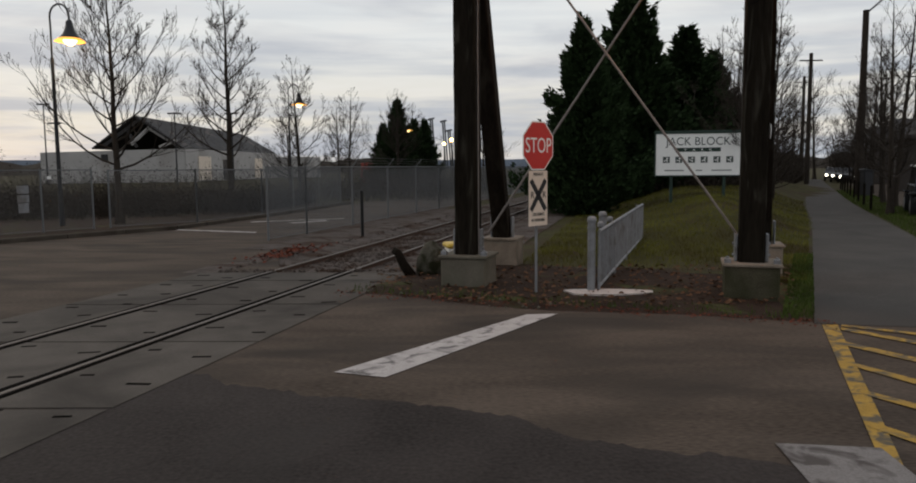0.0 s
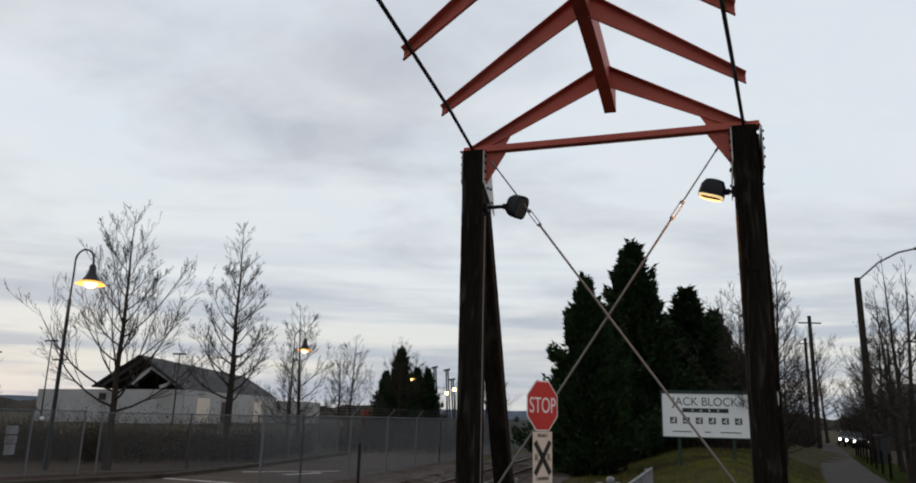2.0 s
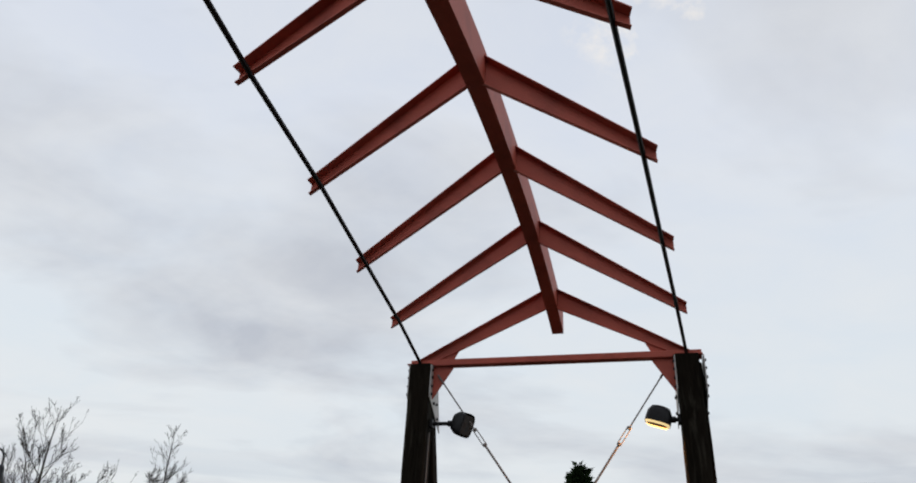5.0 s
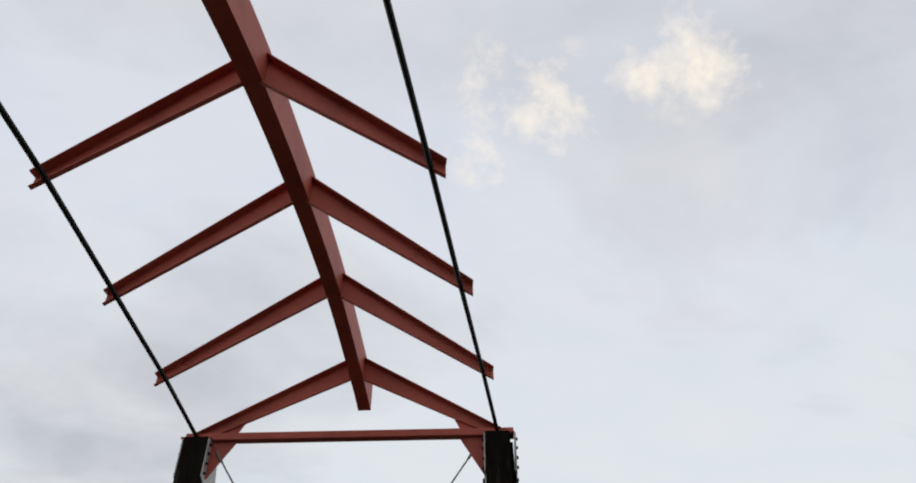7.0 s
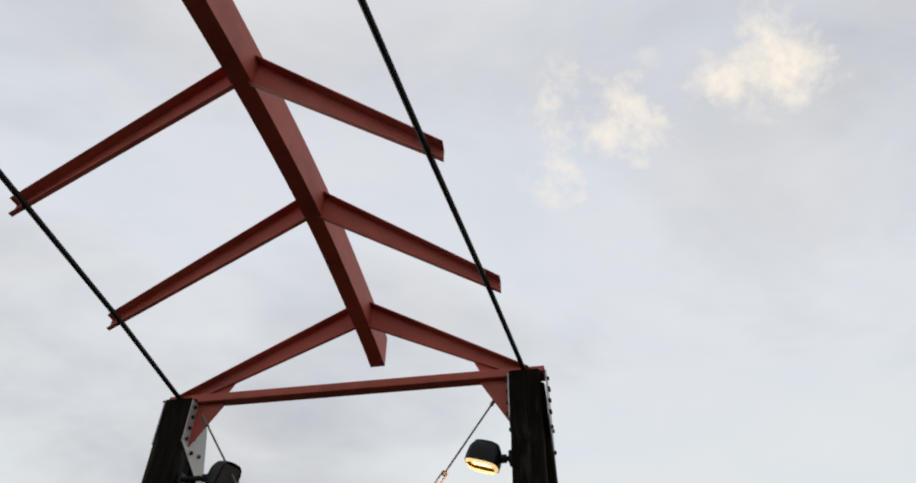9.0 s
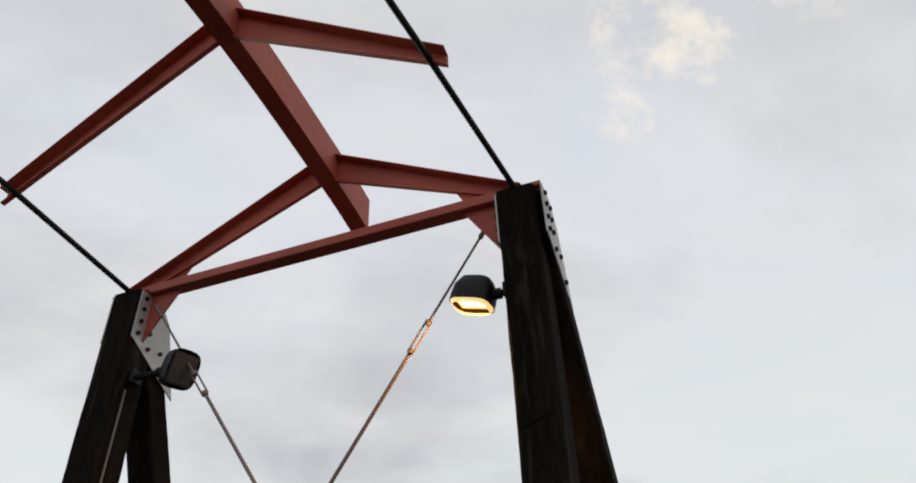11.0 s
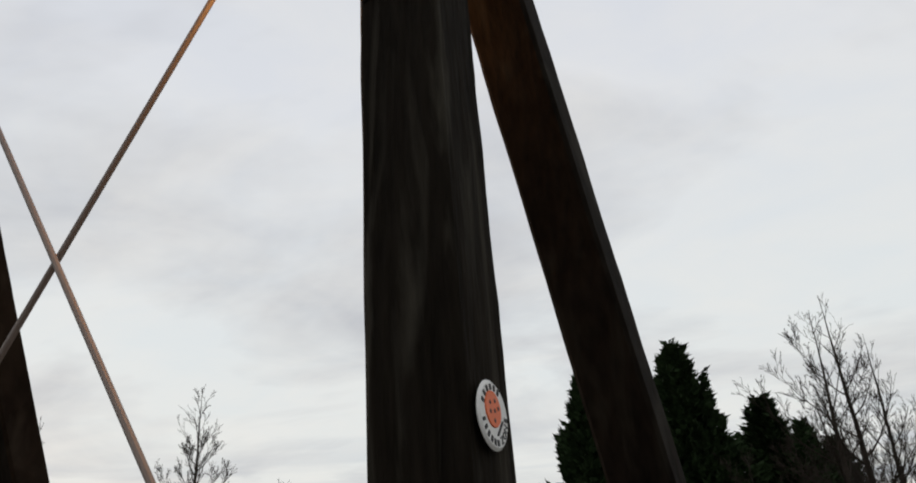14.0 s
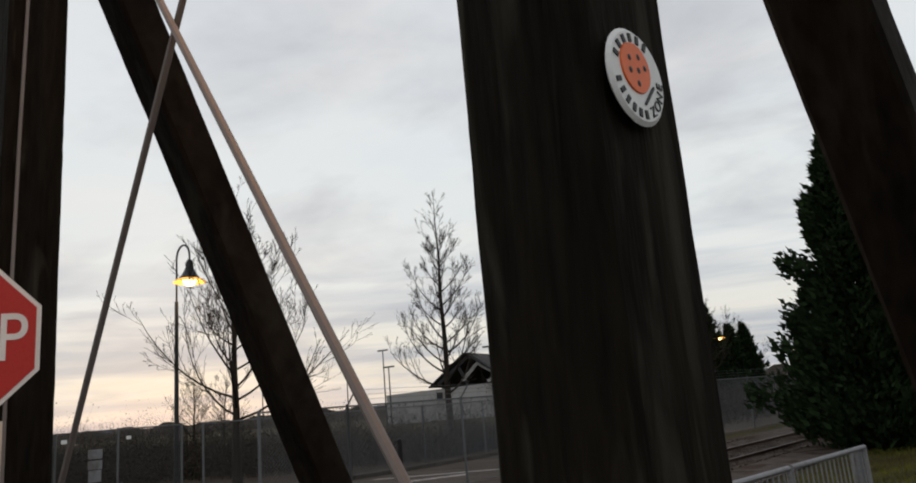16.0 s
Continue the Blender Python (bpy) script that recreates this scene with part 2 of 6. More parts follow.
dead_leaf = material("dead_leaf", (0.095, 0.050, 0.028), 0.9, vary=0.6, scale=2.0, bump=0.0, fine=12, gloss=0.1)
white_wall = material("white_wall", (0.33, 0.32, 0.31), 0.8, vary=0.15, scale=0.5, bump=0.05, stain=(0.19, 0.175, 0.16), stain_at=(0.5, 0.8))
roof_sheet = material("roof_sheet", (0.030, 0.028, 0.028), 0.8, vary=0.4, scale=0.7, bump=0.2, stain=(0.09, 0.075, 0.065), stain_at=(0.55, 0.7))
mesh_wire = material("mesh_wire", (0.14, 0.145, 0.15), 0.65, 0.5, vary=0.1, bump=0.0)
stone = material("stone", (0.13, 0.125, 0.115), 0.9, vary=0.4, scale=4, bump=0.5)
yellow_plastic = material("yellow_plastic", (0.55, 0.38, 0.06), 0.5, vary=0.1)
dark_paint = material("dark_paint", (0.016, 0.017, 0.020), 0.4, vary=0.15)
car_paint = material("car_paint", (0.02, 0.022, 0.026), 0.25, vary=0.05, bump=0.0)
car_glass = material("car_glass", (0.01, 0.011, 0.013), 0.08, vary=0.05, bump=0.0)
dull_glass = material("dull_glass", (0.06, 0.06, 0.062), 0.15, vary=0.2, bump=0.0)
rubber = material("rubber", (0.015, 0.015, 0.015), 0.85, vary=0.2)
# blue distance haze is put into the hills' base colour
hazed_hill = material("hazed_hill", (0.10, 0.12, 0.15), 1.0, vary=0.2, scale=0.02, bump=0.0)
container_red = material("container_red", (0.22, 0.040, 0.028), 0.7, vary=0.2)
warm_glow = glow("warm_glow", (1.0, 0.66, 0.30), 7.0)
lamp_glass = glow("lamp_glass", (1.0, 0.74, 0.34), 0.9)
warm_soft = glow("warm_soft", (1.0, 0.46, 0.08), 1.1)
head_glow = glow("head_glow", (1.0, 0.90, 0.74), 12.0)
far_glow = glow("far_glow", (1.0, 0.60, 0.20), 14.0)


# ---- mesh helpers ----
def part(name, bm, mat, parent=None, label="", smooth=False):
    me = bpy.data.meshes.new(name)
    bmesh.ops.recalc_face_normals(bm, faces=bm.faces)
    bm.to_mesh(me)
    bm.free()
    return link_mesh(name, me, mat, parent, label, smooth)


def link_mesh(name, me, mat, parent=None, label="", smooth=False):
    if not me.materials:
        me.materials.append(mat)
    if smooth:
        for p in me.polygons:
            p.use_smooth = True
    ob = new(name, me)
    if parent:
        ob.parent = parent
    if label:
        ob["label"] = label
    return ob


def thing(name, label, category, place=None, group="", kind=""):
    ob = new(name)
    ob.empty_display_size = 0.1
    if place is not None:
        ob.matrix_world = place if isinstance(place, Matrix) else Matrix.Translation(place)
        bpy.context.view_layer.update()
    return tagged(ob, label, category, group, kind)


def box(bm, c, size, rot=None, bevel=0.0):
    r = bmesh.ops.create_cube(bm, size=1.0)["verts"]
    bmesh.ops.scale(bm, vec=size, verts=r)
    if bevel:
        es = list({e for v in r for e in v.link_edges})
        bv = bmesh.ops.bevel(bm, geom=es, offset=bevel, segments=1, affect="EDGES")
        r = list({v for f in bv["faces"] for v in f.verts} | {v for v in r if v.is_valid})
    if rot is not None:
        bmesh.ops.rotate(bm, cent=(0, 0, 0), matrix=rot, verts=r)
    bmesh.ops.translate(bm, vec=c, verts=r)
    return r


def axes(a, b, up=(0, 0, 1)):
    z = (Vector(b) - Vector(a)).normalized()
    x = Vector(up).cross(z)
    if x.length < 1e-4:
        x = Vector((1, 0, 0))
    x.normalize()
    y = z.cross(x)
    return Matrix((x, y, z)).transposed()


def beam(bm, a, b, w, h, up=(0, 0, 1), bevel=0.0):
    """A rectangular bar from a to b: w across, h along up."""
    a, b = Vector(a), Vector(b)
    return box(bm, (a + b) / 2, (w, h, (b - a).length), axes(a, b, up), bevel)


def tube(bm, a, b, r1, r2=None, n=8, caps=True):
    a, b = Vector(a), Vector(b)
    r2 = r1 if r2 is None else r2
    m = axes(a, b)
    ring = []
    for p, r in ((a, r1), (b, r2)):
        ring.append([bm.verts.new(p + m @ Vector((r * math.cos(2 * math.pi * i / n), r * math.sin(2 * math.pi * i / n), 0))) for i in range(n)])
    for i in range(n):
        bm.faces.new((ring[0][i], ring[0][(i + 1) % n], ring[1][(i + 1) % n], ring[1][i]))
    if caps:
        bm.faces.new(ring[0][::-1])
        bm.faces.new(ring[1])


def pipe(bm, pts, r, n=8):
    rings = []
    pts = [Vector(p) for p in pts]
    for i, p in enumerate(pts):
        a, b = pts[max(i - 1, 0)], pts[min(i + 1, len(pts) - 1)]
        m = axes(a, b, (0.13, 0.9, 0.4))
        rr = r[i] if isinstance(r, (list, tuple)) else r
        rings.append([bm.verts.new(p + m @ Vector((rr * math.cos(2 * math.pi * k / n), rr * math.sin(2 * math.pi * k / n), 0))) for k in range(n)])
    for a, b in zip(rings, rings[1:]):
        for k in range(n):
            bm.faces.new((a[k], a[(k + 1) % n], b[(k + 1) % n], b[k]))
    bm.faces.new(rings[0][::-1])
    bm.faces.new(rings[-1])


def lathe(bm, profile, n=20, at=(0, 0, 0), rot=None):
    """Turns (radius, height) pairs about the z axis."""
    rings = []
    for r, z in profile:
        ring = []
        for k in range(n):
            p = Vector((r * math.cos(2 * math.pi * k / n), r * math.sin(2 * math.pi * k / n), z))
            ring.append(bm.verts.new((rot @ p if rot else p) + Vector(at)))
        rings.append(ring)
    for a, b in zip(rings, rings[1:]):
        for k in range(n):
            bm.faces.new((a[k], a[(k + 1) % n], b[(k + 1) % n], b[k]))
    return rings


def prism(bm, pts, z0, z1):
    lo = [bm.verts.new((p[0], p[1], z0)) for p in pts]
    hi = [bm.verts.new((p[0], p[1], z1)) for p in pts]
    bm.faces.new(hi)
    bm.faces.new(lo[::-1])
    for i in range(len(pts)):
        j = (i + 1) % len(pts)
        bm.faces.new((lo[i], lo[j], hi[j], hi[i]))


def sheet(bm, pts, step=0.0, lift=0.0):
    """A flat polygon of plan points, in metres, laid a little above the ground."""
    bm.faces.new([bm.verts.new((p[0], p[1], lift)) for p in pts])


def text_mesh(words, size, depth=0.002):
    cu = bpy.data.curves.new("writing", "FONT")
    cu.body, cu.size, cu.extrude = words, size, depth
    cu.align_x, cu.align_y = "CENTER", "CENTER"
    ob = bpy.data.objects.new("writing", cu)
    me = bpy.data.meshes.new_from_object(ob)
    bpy.data.objects.remove(ob)
    return me


def smoothstep(a, b, x):
    t = min(max((x - a) / (b - a), 0.0), 1.0)
    return t * t * (3 - 2 * t)


# ---- ground ----
def path_left(y):
    """The left edge of the foot path at a depth, in plan units."""
    return 3.77 + (y - 7.86) * 0.466 - 0.35 * smoothstep(20, 40, y)


def path_right(y):
    return path_left(y) + 2.55 - 0.3 * smoothstep(8, 30, y)


def mound(x, y):
    """The height of the lawn, in plan units."""
    h = 0.74 * smoothstep(12.5, 22, y) * smoothstep(1.4, 5.5, x - (y - 12) * 0.225) * smoothstep(-0.2, 3.0, path_left(y) - x)
    mid = -3.54 + (y - 6.67) * 0.232
    return h * (1 - smoothstep(60, 90, y)) - 0.16 * smoothstep(11.9, 12.4, y) * (1 - smoothstep(1.2, 1.7, abs(x - mid)))


def build_ground():
    bm = bmesh.new()
    xs = [-1500, -400, -120, -60, -40, -30, -24, -20, -16, -13, -10, -8, -6] + [i * 0.5 for i in range(-10, 60)] + [32, 36, 44, 60, 120, 400, 1500]
    ys = [-1500, -300, -60, -20, -8, -4, 0, 2, 4, 5, 6] + [6.5 + 0.5 * i for i in range(0, 80)] + [50, 56, 64, 76, 90, 120, 200, 500, 2000]
    grid = []
    for y in ys:
        row = []
        for x in xs:
            z = mound(x, y) * U
            if 7 < y < 60 and 0 < x < path_left(y):
                z += 0.025 * noise.noise(Vector((x * 1.3, y * 1.3, 0)))
            cx, cy = min(max(x, -60), 60), min(max(y, -20), 120)
            gx, gy = plan(cx, cy)
            row.append(bm.verts.new((gx + 1.2 * (x - cx), gy + 1.2 * (y - cy), z - 0.012)))
        grid.append(row)
    for a, b in zip(grid, grid[1:]):
        for i in range(len(xs) - 1):
            bm.faces.new((a[i], a[i + 1], b[i + 1], b[i]))
    ob = part("ground", bm, grass_soil, smooth=True)
    tagged(ob, "rough winter lawn and bare soil spreading to the horizon", "ground", kind="structure")


build_ground()


def flat(name, pts, mat, lift, label, category):
    bm = bmesh.new()
    pts = [plan(x, y) for x, y in pts]
    sheet(bm, pts, lift=lift)
    ob = part(name, bm, mat)
    return tagged(ob, label, category, kind="structure")


RAIL = 0.232  # sideways run of the rails per unit of depth


def rail_x(y, which):
    return (-4.16 if which == 0 else -2.92) + (y - 6.67) * RAIL


flat("road", [(-60, -30), (40, -30), (40, 7.0), (9, 7.2), (3.8, 7.75), (2.4, 8.25), (1.1, 8.45), (0.2, 8.85), (-0.7, 9.5), (-1.45, 9.8), (-2.2, 10.6), (-3.0, 12.5), (-4.0, 16.6), (-3.6, 19.2), (3.0, 48), (1.0, 60), (-5.2, 38), (-6.6, 27.2), (-7.75, 20.9), (-10.2, 16.7), (-16, 11.5), (-60, -8)], asphalt, 0.0, "worn grey asphalt drive with stains and tyre marks", "road")
def ragged_line(pts, amount, seed):
    """The line through pts, broken into short uneven steps."""
    out = []
    for (x0, y0), (x1, y1) in zip(pts, pts[1:]):
        n = max(int(math.hypot(x1 - x0, y1 - y0) / 0.05), 1)
        for k in range(n):
            x, y = x0 + (x1 - x0) * k / n, y0 + (y1 - y0) * k / n
            out.append((x + amount * noise.noise(Vector((x * 4, y * 4, seed))), y + amount * noise.noise(Vector((x * 9, y * 9, seed + 7)))))
    return out + [pts[-1]]


flat("asphalt_patch", [(-60, -20), (30, -20), (8, 1.2)] + ragged_line([(2.36, 3.8), (1.71, 3.99), (1.28, 4.14), (0.94, 4.23), (0.63, 4.42), (0.41, 4.78), (0.07, 4.83), (-0.16, 4.98), (-0.37, 5.08), (-0.91, 5.2), (-1.28, 5.37), (-1.66, 5.49), (-1.81, 5.57), (-2.01, 5.82), (-2.46, 5.74), (-2.58, 5.33), (-2.73, 4.77), (-2.78, 4.48)], 0.10, 2.0) + [(-6, 1.0), (-30, -8)], new_asphalt, 0.004, "dark newer asphalt patch with a ragged edge", "road")
flat("foot_path", [(path_left(y), y) for y in (7.7, 10, 13, 16, 20, 25, 32, 42, 60, 90, 140)] + [(path_right(y), y) for y in (140, 90, 60, 42, 32, 25, 20, 16, 13, 10, 7.2)], path_asphalt, 0.006, "grey asphalt foot and cycle path beside the lawn", "path")
flat("street", [(12.4 + 0.47 * (y - 18), y) for y in (-5, 10, 18, 34, 62, 110, 260)] + [(25 + 0.47 * (y - 18), y) for y in (260, 110, 62, 34, 18, 10, -5)], asphalt, 0.008, "grey asphalt street running beside the path", "road")


def tyre_mark(pts, width, label):
    """A dark rubbed strip along a curve of plan points."""
    bm = bmesh.new()
    line = [W(x, y) for x, y in pts]
    rows = []
    for i, p in enumerate(line):
        t = (line[min(i + 1, len(line) - 1)] - line[max(i - 1, 0)]).normalized()
        n = Vector((t.y, -t.x, 0))
        w = width * (0.6 + 0.5 * abs(noise.noise(Vector((i * 0.7, p.x, 1))))) * (0.3 + 0.7 * math.sin(math.pi * (i + 0.5) / len(line)))
        rows.append([bm.verts.new(p + n * e * w + Vector((0, 0, 0.005))) for e in (-0.5, 0.5)])
    for a, b in zip(rows, rows[1:]):
        bm.faces.new((a[0], a[1], b[1], b[0]))
    tagged(part("tyre_mark", bm, new_asphalt), label, "tyre mark", kind="structure")


for r, w in ((2.6, 0.10), (2.9, 0.06), (3.6, 0.12)):
    tyre_mark([(-6.9 + r * math.cos(radians(t)) * 0.8, 9.2 + r * math.sin(radians(t)) * 1.9) for t in range(150, 262, 6)], w, "dark curved tyre mark on the asphalt")

def build_dirt():
    """Bare soil at the foot of the gate, a little proud of the asphalt with a ragged edge."""
    bm = bmesh.new()
    near = [(-1.45, 9.75), (-0.7, 9.45), (0.2, 8.82), (1.1, 8.42), (2.4, 8.22), (3.75, 7.78)]
    pts = []
    for (x0, y0), (x1, y1) in zip(near, near[1:]):
        for k in range(8):
            t = k / 8
            x, y = x0 + (x1 - x0) * t, y0 + (y1 - y0) * t
            pts.append((x, y + 0.10 * noise.noise(Vector((x * 5, y * 5, 3)))))
    rows = 14
    grid = []
    for i, (x, y) in enumerate(pts):
        f = i / (len(pts) - 1)
        fx, fy = -0.3 + f * 4.9, 13.2 - 1.4 * f + 0.5 * noise.noise(Vector((f * 6, 1, 1)))
        row = []
        for r in range(rows + 1):
            t = r / rows
            px, py = x + (fx - x) * t, y + (fy - y) * t
            edge = min(t * 6, (1 - t) * 6, f * 12, (1 - f) * 12, 1.0)
            z = 0.035 * edge + 0.03 * edge * noise.noise(Vector((px * 3, py * 3, 0))) - 0.004 * (1 - edge)
            row.append(bm.verts.new((*plan(px, py), z + 0.002)))
        grid.append(row)
    for a, b in zip(grid, grid[1:]):
        for i in range(rows):
            bm.faces.new((a[i], b[i], b[i + 1], a[i + 1]))
    tagged(part("dirt_bed", bm, dirt, smooth=True), "brown bare soil bed with leaf litter and moss", "ground", kind="structure")


build_dirt()


def scatter(name, label, mat, count, place, size, kind="stuff", category="litter", upright=False):
    """Many small blades or leaves in one mesh; place() gives plan points."""
    verts, faces = [], []
    for _ in range(count):
        x, y, z = place()
        a, s = random.uniform(0, 6.28), size * random.uniform(0.5, 1.5)
        d = Vector((math.cos(a), math.sin(a), 0))
        n = Vector((-d.y, d.x, 0))
        o = Vector((*plan(x, y), z))
        i = len(verts)
        if upright:
            lean = d * s * random.uniform(-0.5, 0.5)
            verts += [o - n * s * 0.10, o + n * s * 0.10, o + lean + Vector((0, 0, s))]
            faces.append((i, i + 1, i + 2))
        else:
            lift = Vector((0, 0, s * random.uniform(0.05, 0.5)))
            verts += [o - d * s * 0.5, o + n * s * 0.3 + lift, o + d * s * 0.5 + lift * 0.4, o - n * s * 0.3]
            faces.append((i, i + 1, i + 2, i + 3))
    me = bpy.data.meshes.new(name)
    me.from_pydata(verts, [], faces)
    ob = link_mesh(name, me, mat)
    return tagged(ob, label, category, kind=kind)


def paint_bar(corners, mat, label, lift=0.008):
    bm = bmesh.new()
    sheet(bm, [plan(x, y) for x, y in corners], lift=lift)
    return tagged(part("painted_line", bm, mat), label, "road marking", kind="structure")


flat("soil_strip", [(-17, 11.2), (-10.3, 16.95), (-7.9, 21.0), (-6.75, 27.2), (-5.5, 38), (-7.2, 38), (-14, 40), (-40, 44), (-40, 18)], dirt, 0.012, "dark bare soil strip behind the kerb", "ground")

flat("gravel_strip", [(-4.5, 15.4), (-3.2, 15.0), (0.6, 32), (-1.5, 32)], ballast, 0.010, "grey gravel strip between the fence and the track", "gravel")

paint_bar([(-0.97, 5.84), (-0.55, 5.69), (1.12, 8.27), (0.76, 8.22)], white_line, "worn white stop bar painted across the drive")
paint_bar([(1.85, 4.27), (2.42, 4.19), (2.30, 3.0), (1.72, 3.0)], worn_white, "worn white crossing bar painted on the drive", 0.010)
paint_bar([(3.74, 7.63), (3.9, 7.63), (2.31, 3.72), (2.2, 3.72)], yellow_line, "worn yellow border of a hatched crossing")
for (x0, y0), (x1, y1), (x2, y2), (x3, y3) in (
    ((3.94, 7.63), (5.29, 6.59), (5.22, 6.47), (3.89, 7.54)),
    ((3.86, 7.49), (4.87, 5.90), (4.76, 5.75), (3.80, 7.36)),
    ((3.58, 6.84), (4.33, 5.31), (4.23, 5.14), (3.50, 6.70)),
    ((3.26, 6.08), (3.81, 4.83), (3.69, 4.66), (3.20, 5.96)),
    ((2.92, 5.33), (3.41, 4.47), (3.31, 4.34), (2.87, 5.22)),
    ((2.60, 4.65), (2.94, 3.95), (2.85, 3.80), (2.54, 4.55)),
):
    paint_bar([(x0, y0), (x1, y1), (x2, y2), (x3, y3)], yellow_line, "worn yellow hatching stripe", 0.011)
paint_bar([(-7.76, 20.75), (-5.31, 19.75), (-5.31, 19.5), (-7.76, 20.5)], white_line, "faded white parking line", 0.008)
paint_bar([(-6.6, 23.9), (-3.9, 25.6), (-3.9, 25.3), (-6.6, 23.6)], white_line, "faded white parking line", 0.008)
paint_bar([(-5.3, 23.2), (-4.4, 24.6), (-4.2, 24.2), (-5.0, 23.0)], white_line, "faded white parking line", 0.012)

ZV = Vector((0, 0, 1))

# ---- railway ----
def build_railway():
    bm = bmesh.new()
    rows = []
    y = 11.75
    while y < 112:
        mid = (rail_x(y, 0) + rail_x(y, 1)) / 2
        deep = smoothstep(11.9, 12.6, y)
        rows.append([bm.verts.new(W(mid + o, y) + Vector((0, 0, 0.004 + deep * (h + 0.03 * noise.noise(Vector((mid + o, y, 0)) * 2.0)))))
                     for o, h in ((-2.0, 0.0), (-1.5, 0.01), (-1.15, -0.05), (-0.75, -0.075), (-0.5, -0.08), (0, -0.075), (0.5, -0.08), (0.75, -0.075), (1.15, -0.05), (1.5, 0.01), (2.1, 0.012), (2.7, 0.0))])
        y += 0.5 if y < 45 else 6
    for p, q in zip(rows, rows[1:]):
        for i in range(len(p) - 1):
            bm.faces.new((p[i], p[i + 1], q[i + 1], q[i]))
    tagged(part("ballast_bed", bm, ballast, smooth=True), "grey-brown gravel bed under the railway track", "gravel", kind="structure")
    for which in (0, 1):
        bm = bmesh.new()
        a, b = (rail_x(-2, which), -2), (rail_x(110, which), 110)
        beam(bm, W(*a) + Vector((0, 0, 0.006)), W(*b) + Vector((0, 0, 0.006)), 0.055, 0.028, bevel=0.008)
        head = part("rail", bm, rail_steel)
        tagged(head, "steel rail with a worn bright head", "rail", "rails of the track", "structure")
        bm = bmesh.new()
        a, b = W(rail_x(11.8, which), 11.8), W(*b)
        beam(bm, a - ZV * 0.045, b - ZV * 0.045, 0.022, 0.075)
        beam(bm, a - ZV * 0.088, b - ZV * 0.088, 0.13, 0.018)
        part("rail_foot", bm, rust, head, "rusty web and foot")
        bm = bmesh.new()
        side = -1 if which else 1
        for off, wide in ((0.070 * side, 0.095), (-0.050 * side, 0.060)):
            a2, b2 = W(rail_x(-2, which) + off, -2), W(rail_x(11.75, which) + off, 11.75)
            beam(bm, a2 + Vector((0, 0, 0.008)), b2 + Vector((0, 0, 0.008)), wide, 0.010)
        tagged(part("flangeway", bm, groove_black), "dark rubber-lined groove beside the rail", "rail", kind="structure")
    ties = thing("railway_ties", "dark wooden ties bedded in gravel", "railway tie", kind="structure")
    bm = bmesh.new()
    d = (W(rail_x(40, 0), 40) - W(rail_x(12, 0), 12)).normalized()
    n = Vector((d.y, -d.x, 0))
    box(bm, (0, 0, 0), (2.5, 0.22, 0.06), Matrix((n, d, Vector((0, 0, 1)))).transposed(), 0.008)
    first = part("tie", bm, timber, ties)
    me = first.data
    y = 12.4
    k = 0
    while y < 60:
        o = first if k == 0 else link_mesh("tie", me, timber, ties)
        xm = (rail_x(y, 0) + rail_x(y, 1)) / 2
        o.location = W(xm, y) + Vector((0, 0, -0.115))
        y += 0.46
        k += 1
    # crossing panels between and beside the rails
    deck = thing("crossing_deck", "worn concrete crossing panels between the rails", "crossing", kind="structure")
    for lane, (lo, hi) in enumerate(((-1.05, -0.10), (0.10, 1.14), (1.34, 2.25))):
        y = -1.0
        while y < 11.6:
            y2 = min(y + 1.95, 11.7)
            bm = bmesh.new()
            p = [(rail_x(y + 0.012, 0) + lo, y + 0.012), (rail_x(y + 0.012, 0) + hi, y + 0.012), (rail_x(y2, 0) + hi, y2), (rail_x(y2, 0) + lo, y2)]
            prism(bm, [plan(a, b) for a, b in p], -0.02, 0.009 + random.uniform(-0.002, 0.002))
            part("panel", bm, panel_concrete, deck)
            y += 1.98
    # lifting holes and short scars in the panels
    bm = bmesh.new()
    for off in (-0.82, -0.32, 0.26, 0.98, 1.50, 2.06):
        y = -0.6 + 0.3 * abs(off)
        while y < 11.5:
            x = rail_x(y, 0) + off
            box(bm, W(x, y) + Vector((0, 0, 0.0115)), (random.uniform(0.12, 0.22), random.uniform(0.03, 0.05), 0.006), Matrix.Rotation(random.uniform(-0.1, 0.25), 3, "Z"))
            y += random.uniform(0.7, 1.0)
    part("lifting_slots", bm, groove_black, deck)


build_railway()

# ---- timber gateway ----
UU, VV = Vector((0.966, -0.26, 0)).normalized(), Vector((0.26, 0.966, 0)).normalized()
PL = Vector((0.218, 13.18, 0))
SPAN = 4.66
ZV = Vector((0, 0, 1))
POST = 0.385
GATE = Matrix.Scale(0.91, 4)  # the gateway is set out in units of 0.91 m


def gp(s, q, z):
    """A point of the gateway: s along it, q behind it, z up."""
    return PL + UU * s + VV * q + ZV * z


GROT = Matrix((UU, VV, ZV)).transposed()
gate = thing("gateway", "dark timber gateway posts carrying a red steel roof frame", "gateway", GATE @ Matrix.Translation(PL))


def gpart(name, bm, mat, label="", parent=None, smooth=False):
    """A part of the gateway from a mesh in world places."""
    holder = parent or gate
    bmesh.ops.translate(bm, vec=-PL, verts=bm.verts)
    return part(name, bm, mat, holder, label, smooth)


